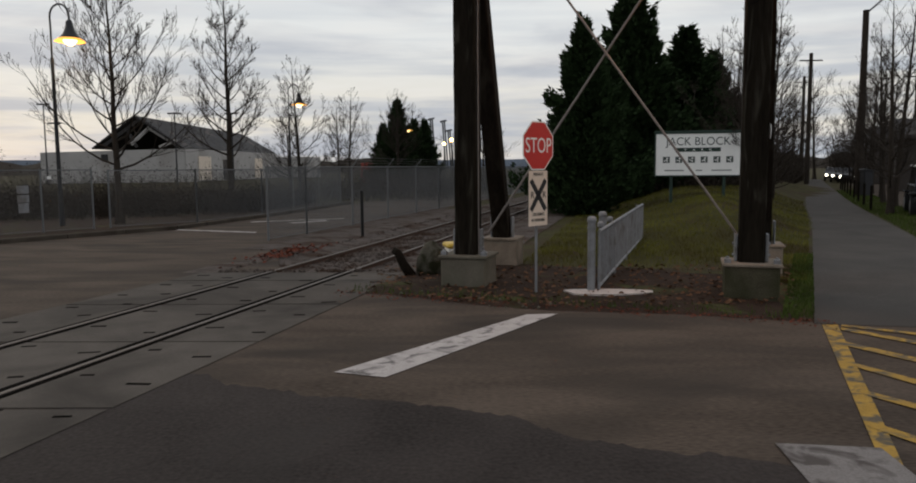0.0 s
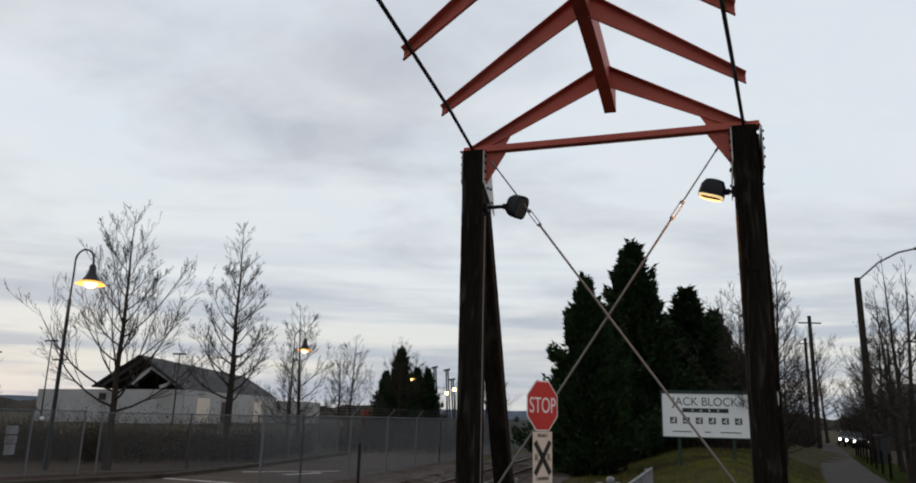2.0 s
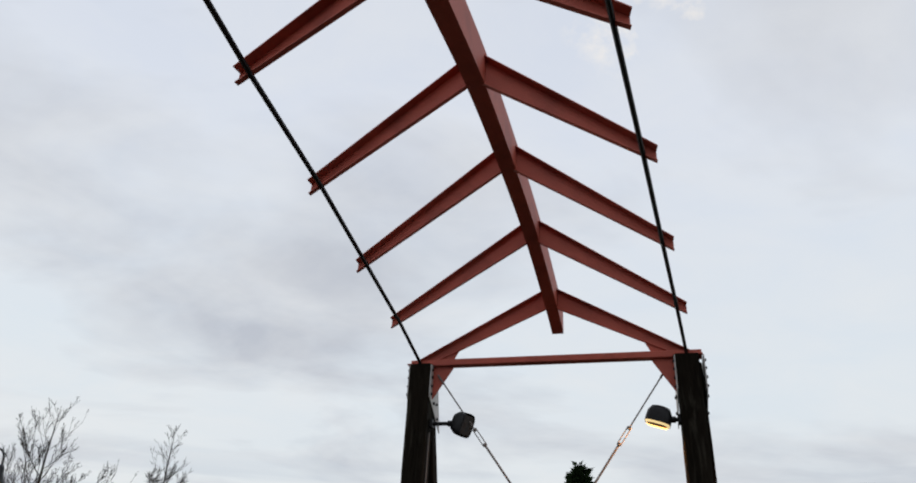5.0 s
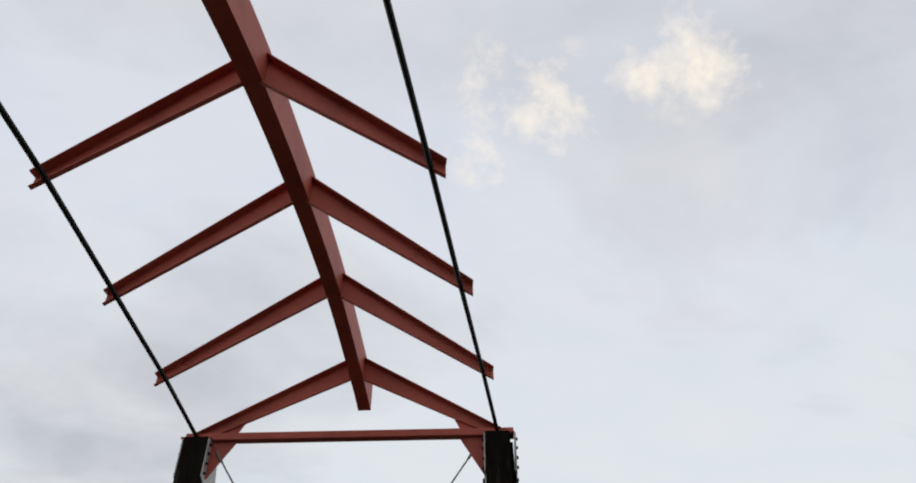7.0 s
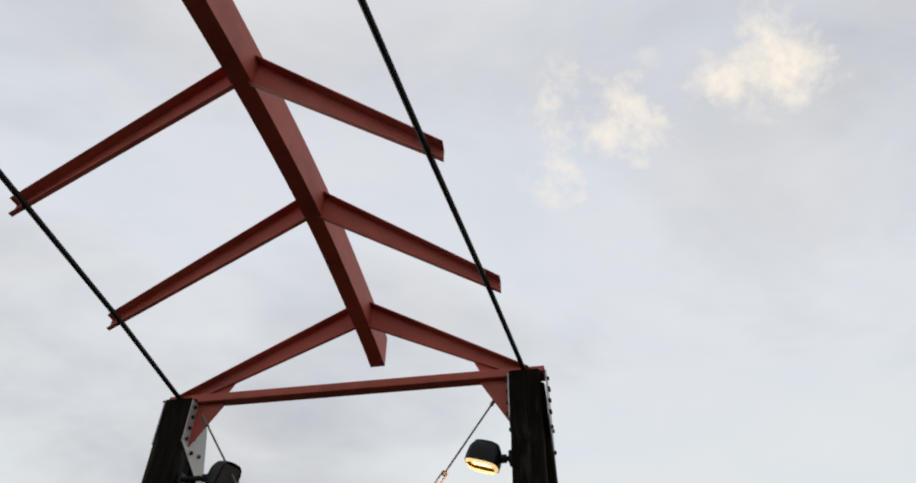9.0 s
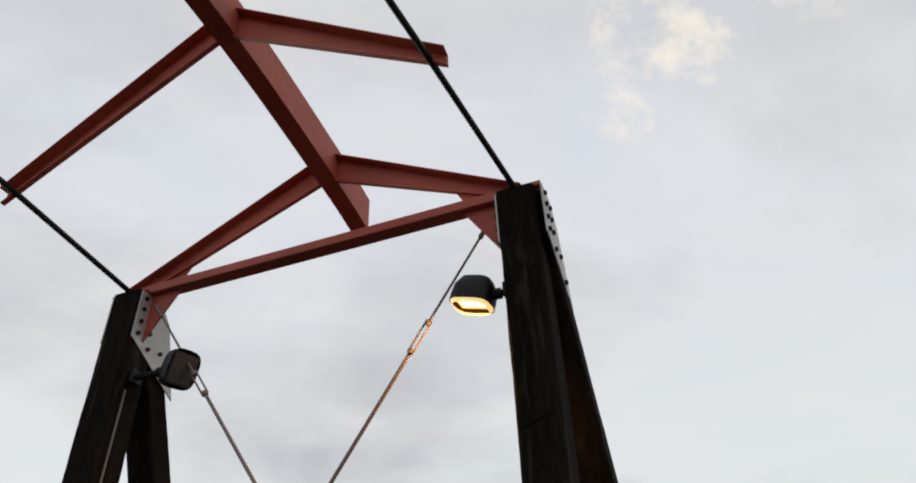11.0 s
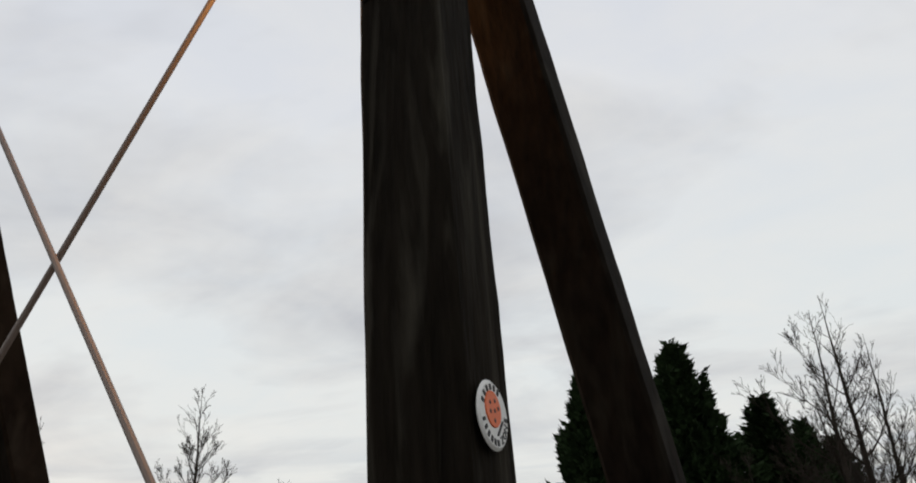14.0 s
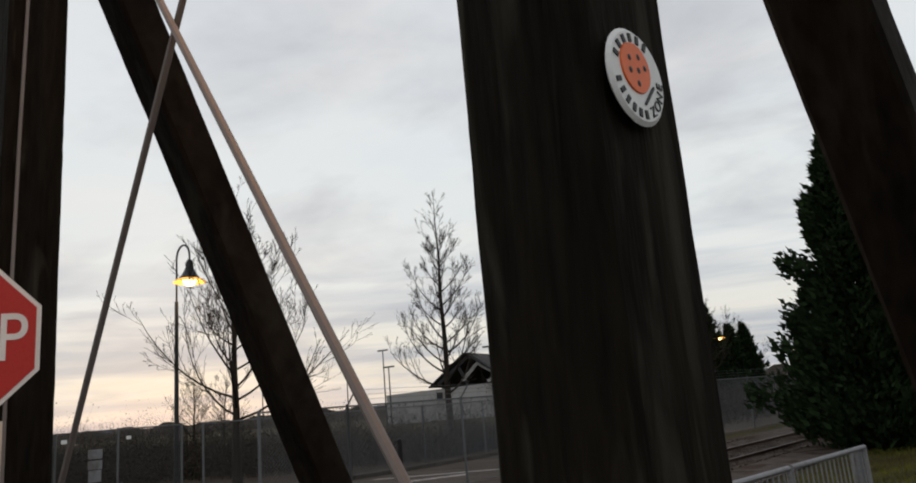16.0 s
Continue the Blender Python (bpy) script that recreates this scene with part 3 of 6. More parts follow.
def rough_timber(bm, a, b, w, h, up):
    """A weathered baulk: many slices whose faces and edges wander a little."""
    a, b = Vector(a), Vector(b)
    m = axes(a, b, up)
    n = max(int((b - a).length / 0.10), 4)
    rings = []
    seed = random.uniform(0, 99)
    c = 0.022
    prof = [(-w / 2 + c, -h / 2), (-w / 6, -h / 2), (w / 6, -h / 2), (w / 2 - c, -h / 2), (w / 2, -h / 2 + c), (w / 2, 0), (w / 2, h / 2 - c), (w / 2 - c, h / 2), (w / 6, h / 2), (-w / 6, h / 2), (-w / 2 + c, h / 2), (-w / 2, h / 2 - c), (-w / 2, 0), (-w / 2, -h / 2 + c)]
    for i in range(n + 1):
        o = a + (b - a) * (i / n)
        ring = []
        for k, (x, y) in enumerate(prof):
            r = 1 + 0.022 * noise.noise(Vector((seed + k * 0.7, i * 0.22, 0))) + 0.012 * noise.noise(Vector((seed + k * 3.1, i * 1.1, 5)))
            ring.append(bm.verts.new(o + m @ Vector((x * r, y * r, 0))))
        rings.append(ring)
    for p, q in zip(rings, rings[1:]):
        for k in range(len(prof)):
            bm.faces.new((p[k], p[(k + 1) % len(prof)], q[(k + 1) % len(prof)], q[k]))
    bm.faces.new(rings[0][::-1])
    bm.faces.new(rings[-1])


PIER_Z = 0.55
POST_TOP = (6.99, 7.02)
POST_S = (-0.012, SPAN - 0.012)
STRUT_S = (-0.09, SPAN + 0.36)
STRUT_Q = (2.84, 2.62)


def bolt(bm, c, axis, r=0.028, h=0.03):
    tube(bm, c, Vector(c) + Vector(axis) * h, r, r * 0.9, 6)


for i in (0, 1):
    s, top, inner = POST_S[i], POST_TOP[i], (1 if i == 0 else -1)
    bm = bmesh.new()
    rough_timber(bm, gp(s, 0, PIER_Z), gp(s, 0, top), POST, POST, VV)
    gpart("post", bm, timber, "black weathered square timber post")
    bm = bmesh.new()
    rough_timber(bm, gp(STRUT_S[i], STRUT_Q[i], PIER_Z + 0.05), gp(s + 0.06 * i, 0.04, top - 0.10), POST * 0.80, POST * 0.90, UU)
    gpart("strut", bm, brace_timber, "black weathered leaning timber brace")
    # concrete footings with a steel rim
    bm = bmesh.new()
    box(bm, gp(s, 0.03, PIER_Z / 2 - 0.06), (0.80, 0.80, PIER_Z + 0.1), GROT, 0.03)
    gpart("footing", bm, (concrete, mossy_concrete)[i], ("weathered tan concrete block footing", "mossy dark concrete block footing")[i])
    bm = bmesh.new()
    box(bm, gp(s, 0.03, PIER_Z - 0.005), (0.87, 0.87, 0.05), GROT, 0.01)
    gpart("footing_rim", bm, (concrete, pale_footing)[i])
    bm = bmesh.new()
    box(bm, gp(STRUT_S[i], STRUT_Q[i] + 0.05, PIER_Z / 2 - 0.03), (0.72, 0.72, PIER_Z + 0.1), GROT, 0.03)
    gpart("footing", bm, pale_footing, "pale stained concrete block footing")
    bm = bmesh.new()
    box(bm, gp(STRUT_S[i], STRUT_Q[i] + 0.05, PIER_Z + 0.03), (0.78, 0.78, 0.05), GROT, 0.01)
    gpart("footing_rim", bm, pale_footing)
    # base shoes with bolts
    for side in (-1, 1):
        bm = bmesh.new()
        box(bm, gp(s + side * (POST / 2 + 0.035), 0.02, PIER_Z + 0.24), (0.05, 0.20, 0.44), GROT, 0.008)
        for z in (0.12, 0.30):
            bolt(bm, gp(s + side * (POST / 2 + 0.06), 0.02, PIER_Z + z), UU * side)
        gpart("base_bracket", bm, galvanized, "grey steel base bracket with bolts")
    for c in ((-0.36, -0.30), (0.36, -0.30)):
        bm = bmesh.new()
        box(bm, gp(s + c[0], c[1] + 0.03, PIER_Z + 0.05), (0.10, 0.10, 0.08), GROT, 0.01)
        bolt(bm, gp(s + c[0], c[1] + 0.03, PIER_Z + 0.09), ZV)
        gpart("anchor_bolt", bm, galvanized)
    for side in (-1, 1):
        bm = bmesh.new()
        box(bm, gp(STRUT_S[i] + side * 0.22, STRUT_Q[i] - 0.02, PIER_Z + 0.26), (0.03, 0.22, 0.46), GROT, 0.006)
        gpart("brace_bracket", bm, galvanized)
    # gusset plates on both side faces, with bolt heads
    for side in (-1, 1):
        bm = bmesh.new()
        x = s + side * (POST / 2 + (0.078 if side == 1 and i == 1 else 0.012))
        poly = [(-POST / 2 + 0.02, top - 0.02), (POST / 2 - 0.03, top - 0.02), (POST / 2 + 0.17, top - 0.22), (POST / 2 + 0.45, top - 1.05), (-POST / 2 + 0.02, top - 0.62)]
        f1 = [bm.verts.new(gp(x - 0.008, q, z)) for q, z in poly]
        f2 = [bm.verts.new(gp(x + 0.008, q, z)) for q, z in poly]
        bm.faces.new(f1)
        bm.faces.new(f2[::-1])
        for k in range(5):
            bm.faces.new((f1[k], f2[k], f2[(k + 1) % 5], f1[(k + 1) % 5]))
        plate = gpart("gusset_plate", bm, plate_steel, "pale grey steel gusset plate")
        for q, z in ((-0.10, 0.10), (-0.10, 0.24), (-0.10, 0.40), (-0.10, 0.55), (0.07, 0.17), (0.07, 0.32), (0.07, 0.48), (0.10, 0.66), (0.30, 0.62), (0.40, 0.86)):
            bm = bmesh.new()
            bolt(bm, gp(x + side * 0.008, q, top - z), UU * side, 0.026, 0.028)
            gpart("bolt", bm, black_steel, parent=plate)
    # red cap plate and knee gusset
    bm = bmesh.new()
    box(bm, gp(s - inner * 0.02, 0, top + 0.012), (POST + 0.10, POST * 0.72, 0.024), GROT, 0.004)
    gpart("cap_plate", bm, red_paint, "red painted steel cap plate")
    bm = bmesh.new()
    e = s + inner * POST / 2
    tri = [(e, top - 0.02), (e + inner * 0.40, top - 0.02), (e + inner * 0.02, top - 0.62), (e, top - 0.62)]
    f1 = [bm.verts.new(gp(a, -0.012, z)) for a, z in tri]
    f2 = [bm.verts.new(gp(a, 0.012, z)) for a, z in tri]
    bm.faces.new(f1)
    bm.faces.new(f2[::-1])
    for k in range(4):
        bm.faces.new((f1[k], f2[k], f2[(k + 1) % 4], f1[(k + 1) % 4]))
    gpart("knee_plate", bm, red_paint)

# a check across the front face of the second post
bm = bmesh.new()
for k in range(7):
    x = SPAN - POST / 2 + 0.02 + 0.042 * k
    beam(bm, gp(x, -POST / 2 + 0.004, 4.50 + 0.014 * k + 0.01 * math.sin(k * 2.1)), gp(x + 0.044, -POST / 2 + 0.004, 4.514 + 0.014 * k + 0.01 * math.sin(k * 2.1 + 2.1)), 0.02, 0.014)
gpart("split", bm, groove_black, "dark split in the timber")
# tie beam between the post tops: a steel channel
bm = bmesh.new()
a, b = gp(-0.22, 0, POST_TOP[0] + 0.045), gp(SPAN + 0.24, 0, POST_TOP[1] + 0.045)
beam(bm, a, b, 0.17, 0.115, bevel=0.006)
gpart("tie_beam", bm, red_paint, "red painted steel tie beam")

# roof frame: left tip, right tip, ridge top of each pair of rafters, from the portal towards the drive
FRAMES = [
    ((0.13, 13.17, 7.08), (4.76, 11.93, 7.12), (2.52, 12.67, 8.55)),
    ((-0.27, 11.30, 7.12), (4.13, 10.18, 7.17), (1.916, 10.695, 8.81)),
    ((-0.67, 9.36, 7.11), (3.37, 8.27, 7.14), (1.312, 8.685, 8.79)),
    ((-1.07, 7.43, 7.10), (2.66, 6.47, 7.16), (0.737, 6.695, 8.55)),
    ((-1.52, 5.60, 7.11), (1.93, 4.63, 7.15), (0.14, 4.72, 8.15)),
    ((-1.92, 3.66, 7.10), (1.20, 2.78, 7.14), (-0.46, 2.76, 7.85)),
    ((-2.33, 1.73, 7.10), (0.46, 0.93, 7.13), (-1.06, 0.80, 7.65)),
    ((-2.74, -0.20, 7.09), (-0.28, -0.92, 7.12), (-1.60, -0.70, 7.50)),
]


def rafter(name, tip, peak):
    """A tapered steel channel from the ridge down to its tip: web, top and bottom flange."""
    bm = bmesh.new()
    tip, peak = Vector(tip), Vector(peak)
    run = (peak - tip)
    side = Vector((run.y, -run.x, 0)).normalized()
    if side.y > 0:
        side = -side
    d_tip, d_peak = 0.17, 0.42

    ends = []
    for base, d, top in ((tip, d_tip, -0.015), (peak, d_peak, -0.03)):
        prof = ((-0.008, top), (0.11, top), (0.11, top - 0.014), (0.008, top - 0.014), (0.008, 0.014 - d), (0.045, 0.014 - d), (0.045, -d), (-0.008, -d))
        ends.append([bm.verts.new(base + ZV * z + side * y) for y, z in prof])
    for k in range(8):
        bm.faces.new((ends[0][k], ends[0][(k + 1) % 8], ends[1][(k + 1) % 8], ends[1][k]))
    bm.faces.new(ends[0][::-1])
    bm.faces.new(ends[1])
    bmesh.ops.recalc_face_normals(bm, faces=bm.faces)
    return gpart(name, bm, red_paint, "red painted tapered steel rafter")


for k, (lt, rt, pk) in enumerate(FRAMES):
    lt, rt, pk = Vector(lt), Vector(rt), Vector(pk)
    for tip in (lt, rt):
        run = pk - tip
        out = Vector((run.x, run.y, 0)).normalized()
        over = 0.0 if k in (0, len(FRAMES) - 1) else 0.03
        slope = run / Vector((run.x, run.y, 0)).length
        rafter("rafter", tip - slope * over, pk - slope * 0.07)
        if k == 0:
            bm = bmesh.new()
            q0 = tip + slope * 0.42
            tri = [tip + ZV * (-0.02), q0 - ZV * 0.16, q0 + slope * 0.35 - ZV * 0.20 - ZV * (slope.z * 0.35 + 0.42) * 0.0, tip + out * 0.62 + ZV * (-0.02)]
            f1 = [bm.verts.new(p - VV * 0.012) for p in tri]
            f2 = [bm.verts.new(p + VV * 0.012) for p in tri]
            bm.faces.new(f1)
            bm.faces.new(f2[::-1])
            for j in range(4):
                bm.faces.new((f1[j], f2[j], f2[(j + 1) % 4], f1[(j + 1) % 4]))
            gpart("heel_plate", bm, red_paint)


def ridge_curve():
    """The ridge as an arched box girder through the peaks, running past the portal."""
    pk = [Vector(f[2]) for f in FRAMES]
    end = pk[0] + (pk[0] - pk[1]).normalized() * 0.80 - ZV * 0.06
    pts = [end] + pk
    out = []
    for i in range(len(pts) - 1):
        p0, p1, p2, p3 = pts[max(i - 1, 0)], pts[i], pts[i + 1], pts[min(i + 2, len(pts) - 1)]
        for j in range(6):
            t = j / 6
            out.append(0.5 * ((2 * p1) + (p2 - p0) * t + (2 * p0 - 5 * p1 + 4 * p2 - p3) * t * t + (3 * p1 - p0 - 3 * p2 + p3) * t ** 3))
    out.append(pts[-1])
    return out


bm = bmesh.new()
line = ridge_curve()
RW, RD = 0.22, 0.47
rings = []
for i, p in enumerate(line):
    t = (line[min(i + 1, len(line) - 1)] - line[max(i - 1, 0)])
    n = Vector((t.y, -t.x, 0)).normalized()
    rings.append([bm.verts.new(p + n * a + ZV * z) for a, z in ((-RW / 2, 0.02), (RW / 2, 0.02), (RW / 2, -RD), (-RW / 2, -RD))])
for p, q in zip(rings, rings[1:]):
    for k in range(4):
        bm.faces.new((p[k], p[(k + 1) % 4], q[(k + 1) % 4], q[k]))
bm.faces.new(rings[0])
bm.faces.new(rings[-1][::-1])
gpart("ridge_beam", bm, red_paint, "red painted arched steel ridge beam")

# black eaves rods that the rafter tips hang on
for which in (0, 1):
    bm = bmesh.new()
    pts = []
    for f in FRAMES:
        tip, top = Vector(f[which]), Vector(f[2])
        pts.append(tip + (top - tip).normalized() * 0.13 - ZV * 0.175)
    pts[0] = gp(POST_S[which] + (-0.02 if which == 0 else 0.0), -0.12, POST_TOP[which] + 0.03)
    pipe(bm, pts, 0.030, 8)
    gpart("eaves_rod", bm, black_steel, "black steel rod along the eaves")

# far legs of the roof frame, behind the starting point
for which in (0, 1):
    tip = Vector(FRAMES[-1][which])
    bm = bmesh.new()
    rough_timber(bm, Vector((tip.x, tip.y, PIER_Z)), tip + ZV * -0.02, POST, POST, VV)
    gpart("post", bm, timber, "black weathered square timber post")
    bm = bmesh.new()
    box(bm, Vector((tip.x, tip.y, PIER_Z / 2 - 0.03)), (0.85, 0.85, PIER_Z + 0.06), GROT, 0.03)
    gpart("footing", bm, concrete, "stained concrete block footing")

# crossed bracing rods with turnbuckles
for i in (0, 1):
    s0, s1 = ((0.31, 4.43), (4.29, 0.37))[i]
    q = -0.01 if i == 0 else 0.04
    a, b = gp(s0, q, POST_TOP[i] - 0.20), gp(s1, q, 1.00 - 0.02 * i)
    d = (b - a).normalized()
    bm = bmesh.new()
    tube(bm, a + d * 0.10, a + d * 1.20, 0.013)
    tube(bm, a + d * 1.52, b, 0.019)
    rod = gpart("bracing_rod", bm, rod_grey, "warm grey steel cross bracing rod")
    bm = bmesh.new()
    for side in (-1, 1):
        w = d.cross(VV).normalized() * 0.030 * side
        tube(bm, a + d * 1.18 + w, a + d * 1.54 + w, 0.010, n=6)
    for e in (1.18, 1.50):
        tube(bm, a + d * e, a + d * (e + 0.05), 0.030, n=8)
    gpart("turnbuckle", bm, rod_grey, parent=rod)
    for p in (a, b):
        bm = bmesh.new()
        box(bm, p + d * (0.07 if p is a else -0.07), (0.035, 0.06, 0.22), axes(a, b, VV), 0.01)
        gpart("clevis", bm, rod_grey, parent=rod)
# power conduit down the outer face of the first post
bm = bmesh.new()
pipe(bm, [gp(POST / 2 + 0.014, -0.10, PIER_Z + 0.02), gp(POST / 2 + 0.02, -0.11, 2.2), gp(POST / 2 + 0.014, -0.10, 4.0), gp(POST / 2 + 0.02, -0.08, 5.75)], 0.012, 6)
gpart("conduit", bm, rod_grey, "thin grey conduit")


def floodlight(s_arm, out, z, tilt, lit):
    """A rounded box flood lamp on a short knuckled arm."""
    base = gp(s_arm, 0.0, z)
    ob = thing("floodlight", "lit warm flood lamp on a short arm on the post" if lit else "unlit black flood lamp on a short arm on the post", "lamp", GATE @ Matrix.Translation(base), "flood lamps of the gateway")
    d = UU * out

    def add(name, bm, mat, label="", parent=None, smooth=False):
        bmesh.ops.translate(bm, vec=-base, verts=bm.verts)
        return part(name, bm, mat, parent or ob, label, smooth)

    bm = bmesh.new()
    box(bm, base + d * 0.03, (0.06, 0.16, 0.16), GROT, 0.015)
    add("mount", bm, black_steel)
    bm = bmesh.new()
    reach = 0.40 if not lit else 0.16
    tube(bm, base + d * 0.05, base + d * reach, 0.035)
    tube(bm, base + d * (reach - 0.07), base + d * (reach + 0.05), 0.055)
    add("arm", bm, black_steel)
    c = base + d * (reach + 0.20) + ZV * (0.03 if lit else -0.02)
    face = (d * 0.30 + VV * 0.02 - ZV * 0.95).normalized() if lit else (d * 0.86 - VV * 0.36 - ZV * 0.35).normalized()
    m = axes(c, c + face, ZV)
    bm = bmesh.new()
    rings = []
    for sc, z0 in ((0.35, -0.20), (0.72, -0.17), (0.95, -0.08), (1.0, 0.02), (1.0, 0.10)):
        ring = []
        for k in range(20):
            a = 2 * math.pi * k / 20
            ca, sa = math.cos(a), math.sin(a)
            x = 0.17 * sc * math.copysign(abs(ca) ** 0.6, ca)
            y = 0.21 * sc * math.copysign(abs(sa) ** 0.6, sa)
            ring.append(bm.verts.new(c + m @ Vector((x, y, z0))))
        rings.append(ring)
    for p, q in zip(rings, rings[1:]):
        for k in range(20):
            bm.faces.new((p[k], p[(k + 1) % 20], q[(k + 1) % 20], q[k]))
    bm.faces.new(rings[0][::-1])
    add("housing", bm, black_steel, smooth=True)
    bm = bmesh.new()
    box(bm, c + face * (0.045 if lit else 0.085), (0.29, 0.35, 0.02), m, 0.02)
    add("lens", bm, warm_soft if lit else dull_glass, "glowing warm lens" if lit else "dull grey glass lens")
    if lit:
        bm = bmesh.new()
        box(bm, c + face * 0.062, (0.17, 0.27, 0.02), m, 0.01)
        add("bulb", bm, warm_glow, "bright warm bulb")
        # bowed glass skirt hanging below the housing
        bm = bmesh.new()
        rows = []
        for sc, z0 in ((0.98, 0.095), (0.92, 0.115), (0.84, 0.130)):
            rows.append([bm.verts.new(c + m @ Vector((0.165 * sc * math.copysign(abs(math.cos(t)) ** 0.6, math.cos(t)), 0.205 * sc * math.copysign(abs(math.sin(t)) ** 0.6, math.sin(t)), z0))) for t in [2 * math.pi * (n + 0.5) / 20 for n in range(20)]])
        for p, q in zip(rows, rows[1:]):
            for n in range(20):
                bm.faces.new((p[n], p[(n + 1) % 20], q[(n + 1) % 20], q[n]))
        add("glass_skirt", bm, lamp_glass, "glowing pale yellow glass skirt", smooth=True)
        lamp = bpy.data.lights.new("flood", "SPOT")
        lamp.energy, lamp.color, lamp.spot_size, lamp.spot_blend, lamp.shadow_soft_size = 110, (1.0, 0.42, 0.11), radians(172), 0.6, 0.10
        new("flood", lamp).matrix_world = look(GATE @ (c + face * 0.20), GATE @ (c + face * 2))


floodlight(POST / 2, 1, 5.93, 0, False)
floodlight(SPAN - POST / 2, -1, 5.94, 0, True)


def build_badge():
    c = gp(SPAN + POST / 2 + 0.014, -0.045, 2.60)
    m = GATE @ Matrix.Translation(c) @ Matrix((VV, ZV, UU)).transposed().to_4x4() @ Matrix.Rotation(radians(8), 4, "Z") @ Matrix.Scale(1.0, 4)
    ob = thing("round_badge", "round white plastic badge with an orange picture on the post", "badge", m)
    bm = bmesh.new()
    lathe(bm, [(0.0, -0.008), (0.108, -0.008), (0.118, 0.0), (0.108, 0.008), (0.0, 0.008)], 32)
    part("disc", bm, sign_white, ob)
    bm = bmesh.new()
    lathe(bm, [(0.0, 0.008), (0.062, 0.008), (0.060, 0.012), (0.0, 0.012)], 24)
    bmesh.ops.translate(bm, vec=(-0.008, 0.018, 0), verts=bm.verts)
    part("picture", bm, badge_orange, ob, "orange round picture")
    bm = bmesh.new()
    for x, y in ((-0.03, 0.04), (0.01, 0.045), (-0.035, 0.01), (0.0, 0.012), (0.03, 0.02), (-0.01, -0.02)):
        lathe(bm, [(0.0, 0.0125), (0.008, 0.0125), (0.0, 0.014)], 8, (x, y, 0))
    box(bm, (0.03, -0.045, 0.010), (0.07, 0.006, 0.005), Matrix.Rotation(0.7, 3, "Z"))
    part("picture_marks", bm, sign_black, ob)
    for lo, hi, n in ((55, 150, 6), (190, 270, 6)):
        bm = bmesh.new()
        for k in range(n):
            a = radians(lo + (hi - lo) * k / (n - 1))
            box(bm, (0.092 * math.cos(a), 0.092 * math.sin(a), 0.009), (0.020, 0.012, 0.004), Matrix.Rotation(a, 3, "Z"))
        part("writing", bm, sign_black, ob)
    for k, ch in enumerate("ZONE"):
        a = radians(292 + 19 * k)
        o = link_mesh("letter", text_mesh(ch, 0.036, 0.001), sign_black, ob)
        o.matrix_local = Matrix.Translation((0.090 * math.cos(a), 0.090 * math.sin(a), 0.010)) @ Matrix.Rotation(a + math.pi / 2, 4, "Z")


build_badge()


# ---- signs ----
def octagon(r):
    return [(r * math.cos(radians(22.5 + 45 * k)), r * math.sin(radians(22.5 + 45 * k))) for k in range(8)]


def put_text(words, size, loc, mat, parent, squeeze=1.0, name="writing"):
    me = text_mesh(words, size)
    ob = link_mesh(name, me, mat, parent)
    ob.location, ob.scale = loc, (squeeze, 1, 1)
    return ob


def build_stop_sign():
    # local frame: x along the sign's face, y up, z out of the face
    base = Matrix.Translation((1.245, 11.10, 0)) @ Matrix.Scale(0.93, 4)
    ob = thing("stop_sign", "red octagonal stop sign and crossing board on a steel post", "road sign", base)
    bm = bmesh.new()
    beam(bm, (-0.030, 0.027, -0.05), (-0.030, 0.027, 2.66), 0.040, 0.040, (0, 1, 0), 0.004)
    part("post", bm, galvanized, ob)
    turn = Matrix.Rotation(radians(90 - 42), 4, "Z") @ Matrix.Rotation(radians(90), 4, "X")

    def board(name, mat, pts, z, depth=0.006, label=""):
        bm = bmesh.new()
        prism(bm, pts, -depth, 0)
        o = part(name, bm, mat, ob, label)
        o.matrix_local = Matrix.Translation((0, 0, z)) @ turn
        return o

    zc = 2.37
    r = 0.381 / math.cos(radians(22.5))
    rim = board("stop_board", sign_white, octagon(r), zc, label="red stop board with a white border")
    bm = bmesh.new()
    prism(bm, octagon(r - 0.022), 0.0005, 0.003)
    part("red_field", bm, sign_red, rim)
    put_text("STOP", 0.335, (0, -0.005, 0.004), sign_white, rim, 0.82)
    hw, hh = 0.235, 0.435
    low = board("crossing_board", sign_cream, [(-hw, -hh), (hw, -hh), (hw, hh), (-hw, hh)], 1.545, label="cream crossing board with a black cross")
    bm = bmesh.new()
    for a in (52, -52):
        box(bm, (0, 0.05, 0.002), (0.60, 0.085, 0.004), Matrix.Rotation(radians(a), 3, "Z"))
    part("cross", bm, sign_black, low)
    for x in (-0.15, 0.15):
        put_text("R", 0.15, (x, 0.05, 0.003), sign_black, low)
    put_text("PRIVATE", 0.075, (0, 0.375, 0.003), sign_black, low, 0.9)
    put_text("CROSSING", 0.07, (0, -0.255, 0.003), sign_black, low, 0.9)
    put_text("NO TRESPASSING", 0.062, (0, -0.345, 0.003), sign_black, low, 0.70)


build_stop_sign()


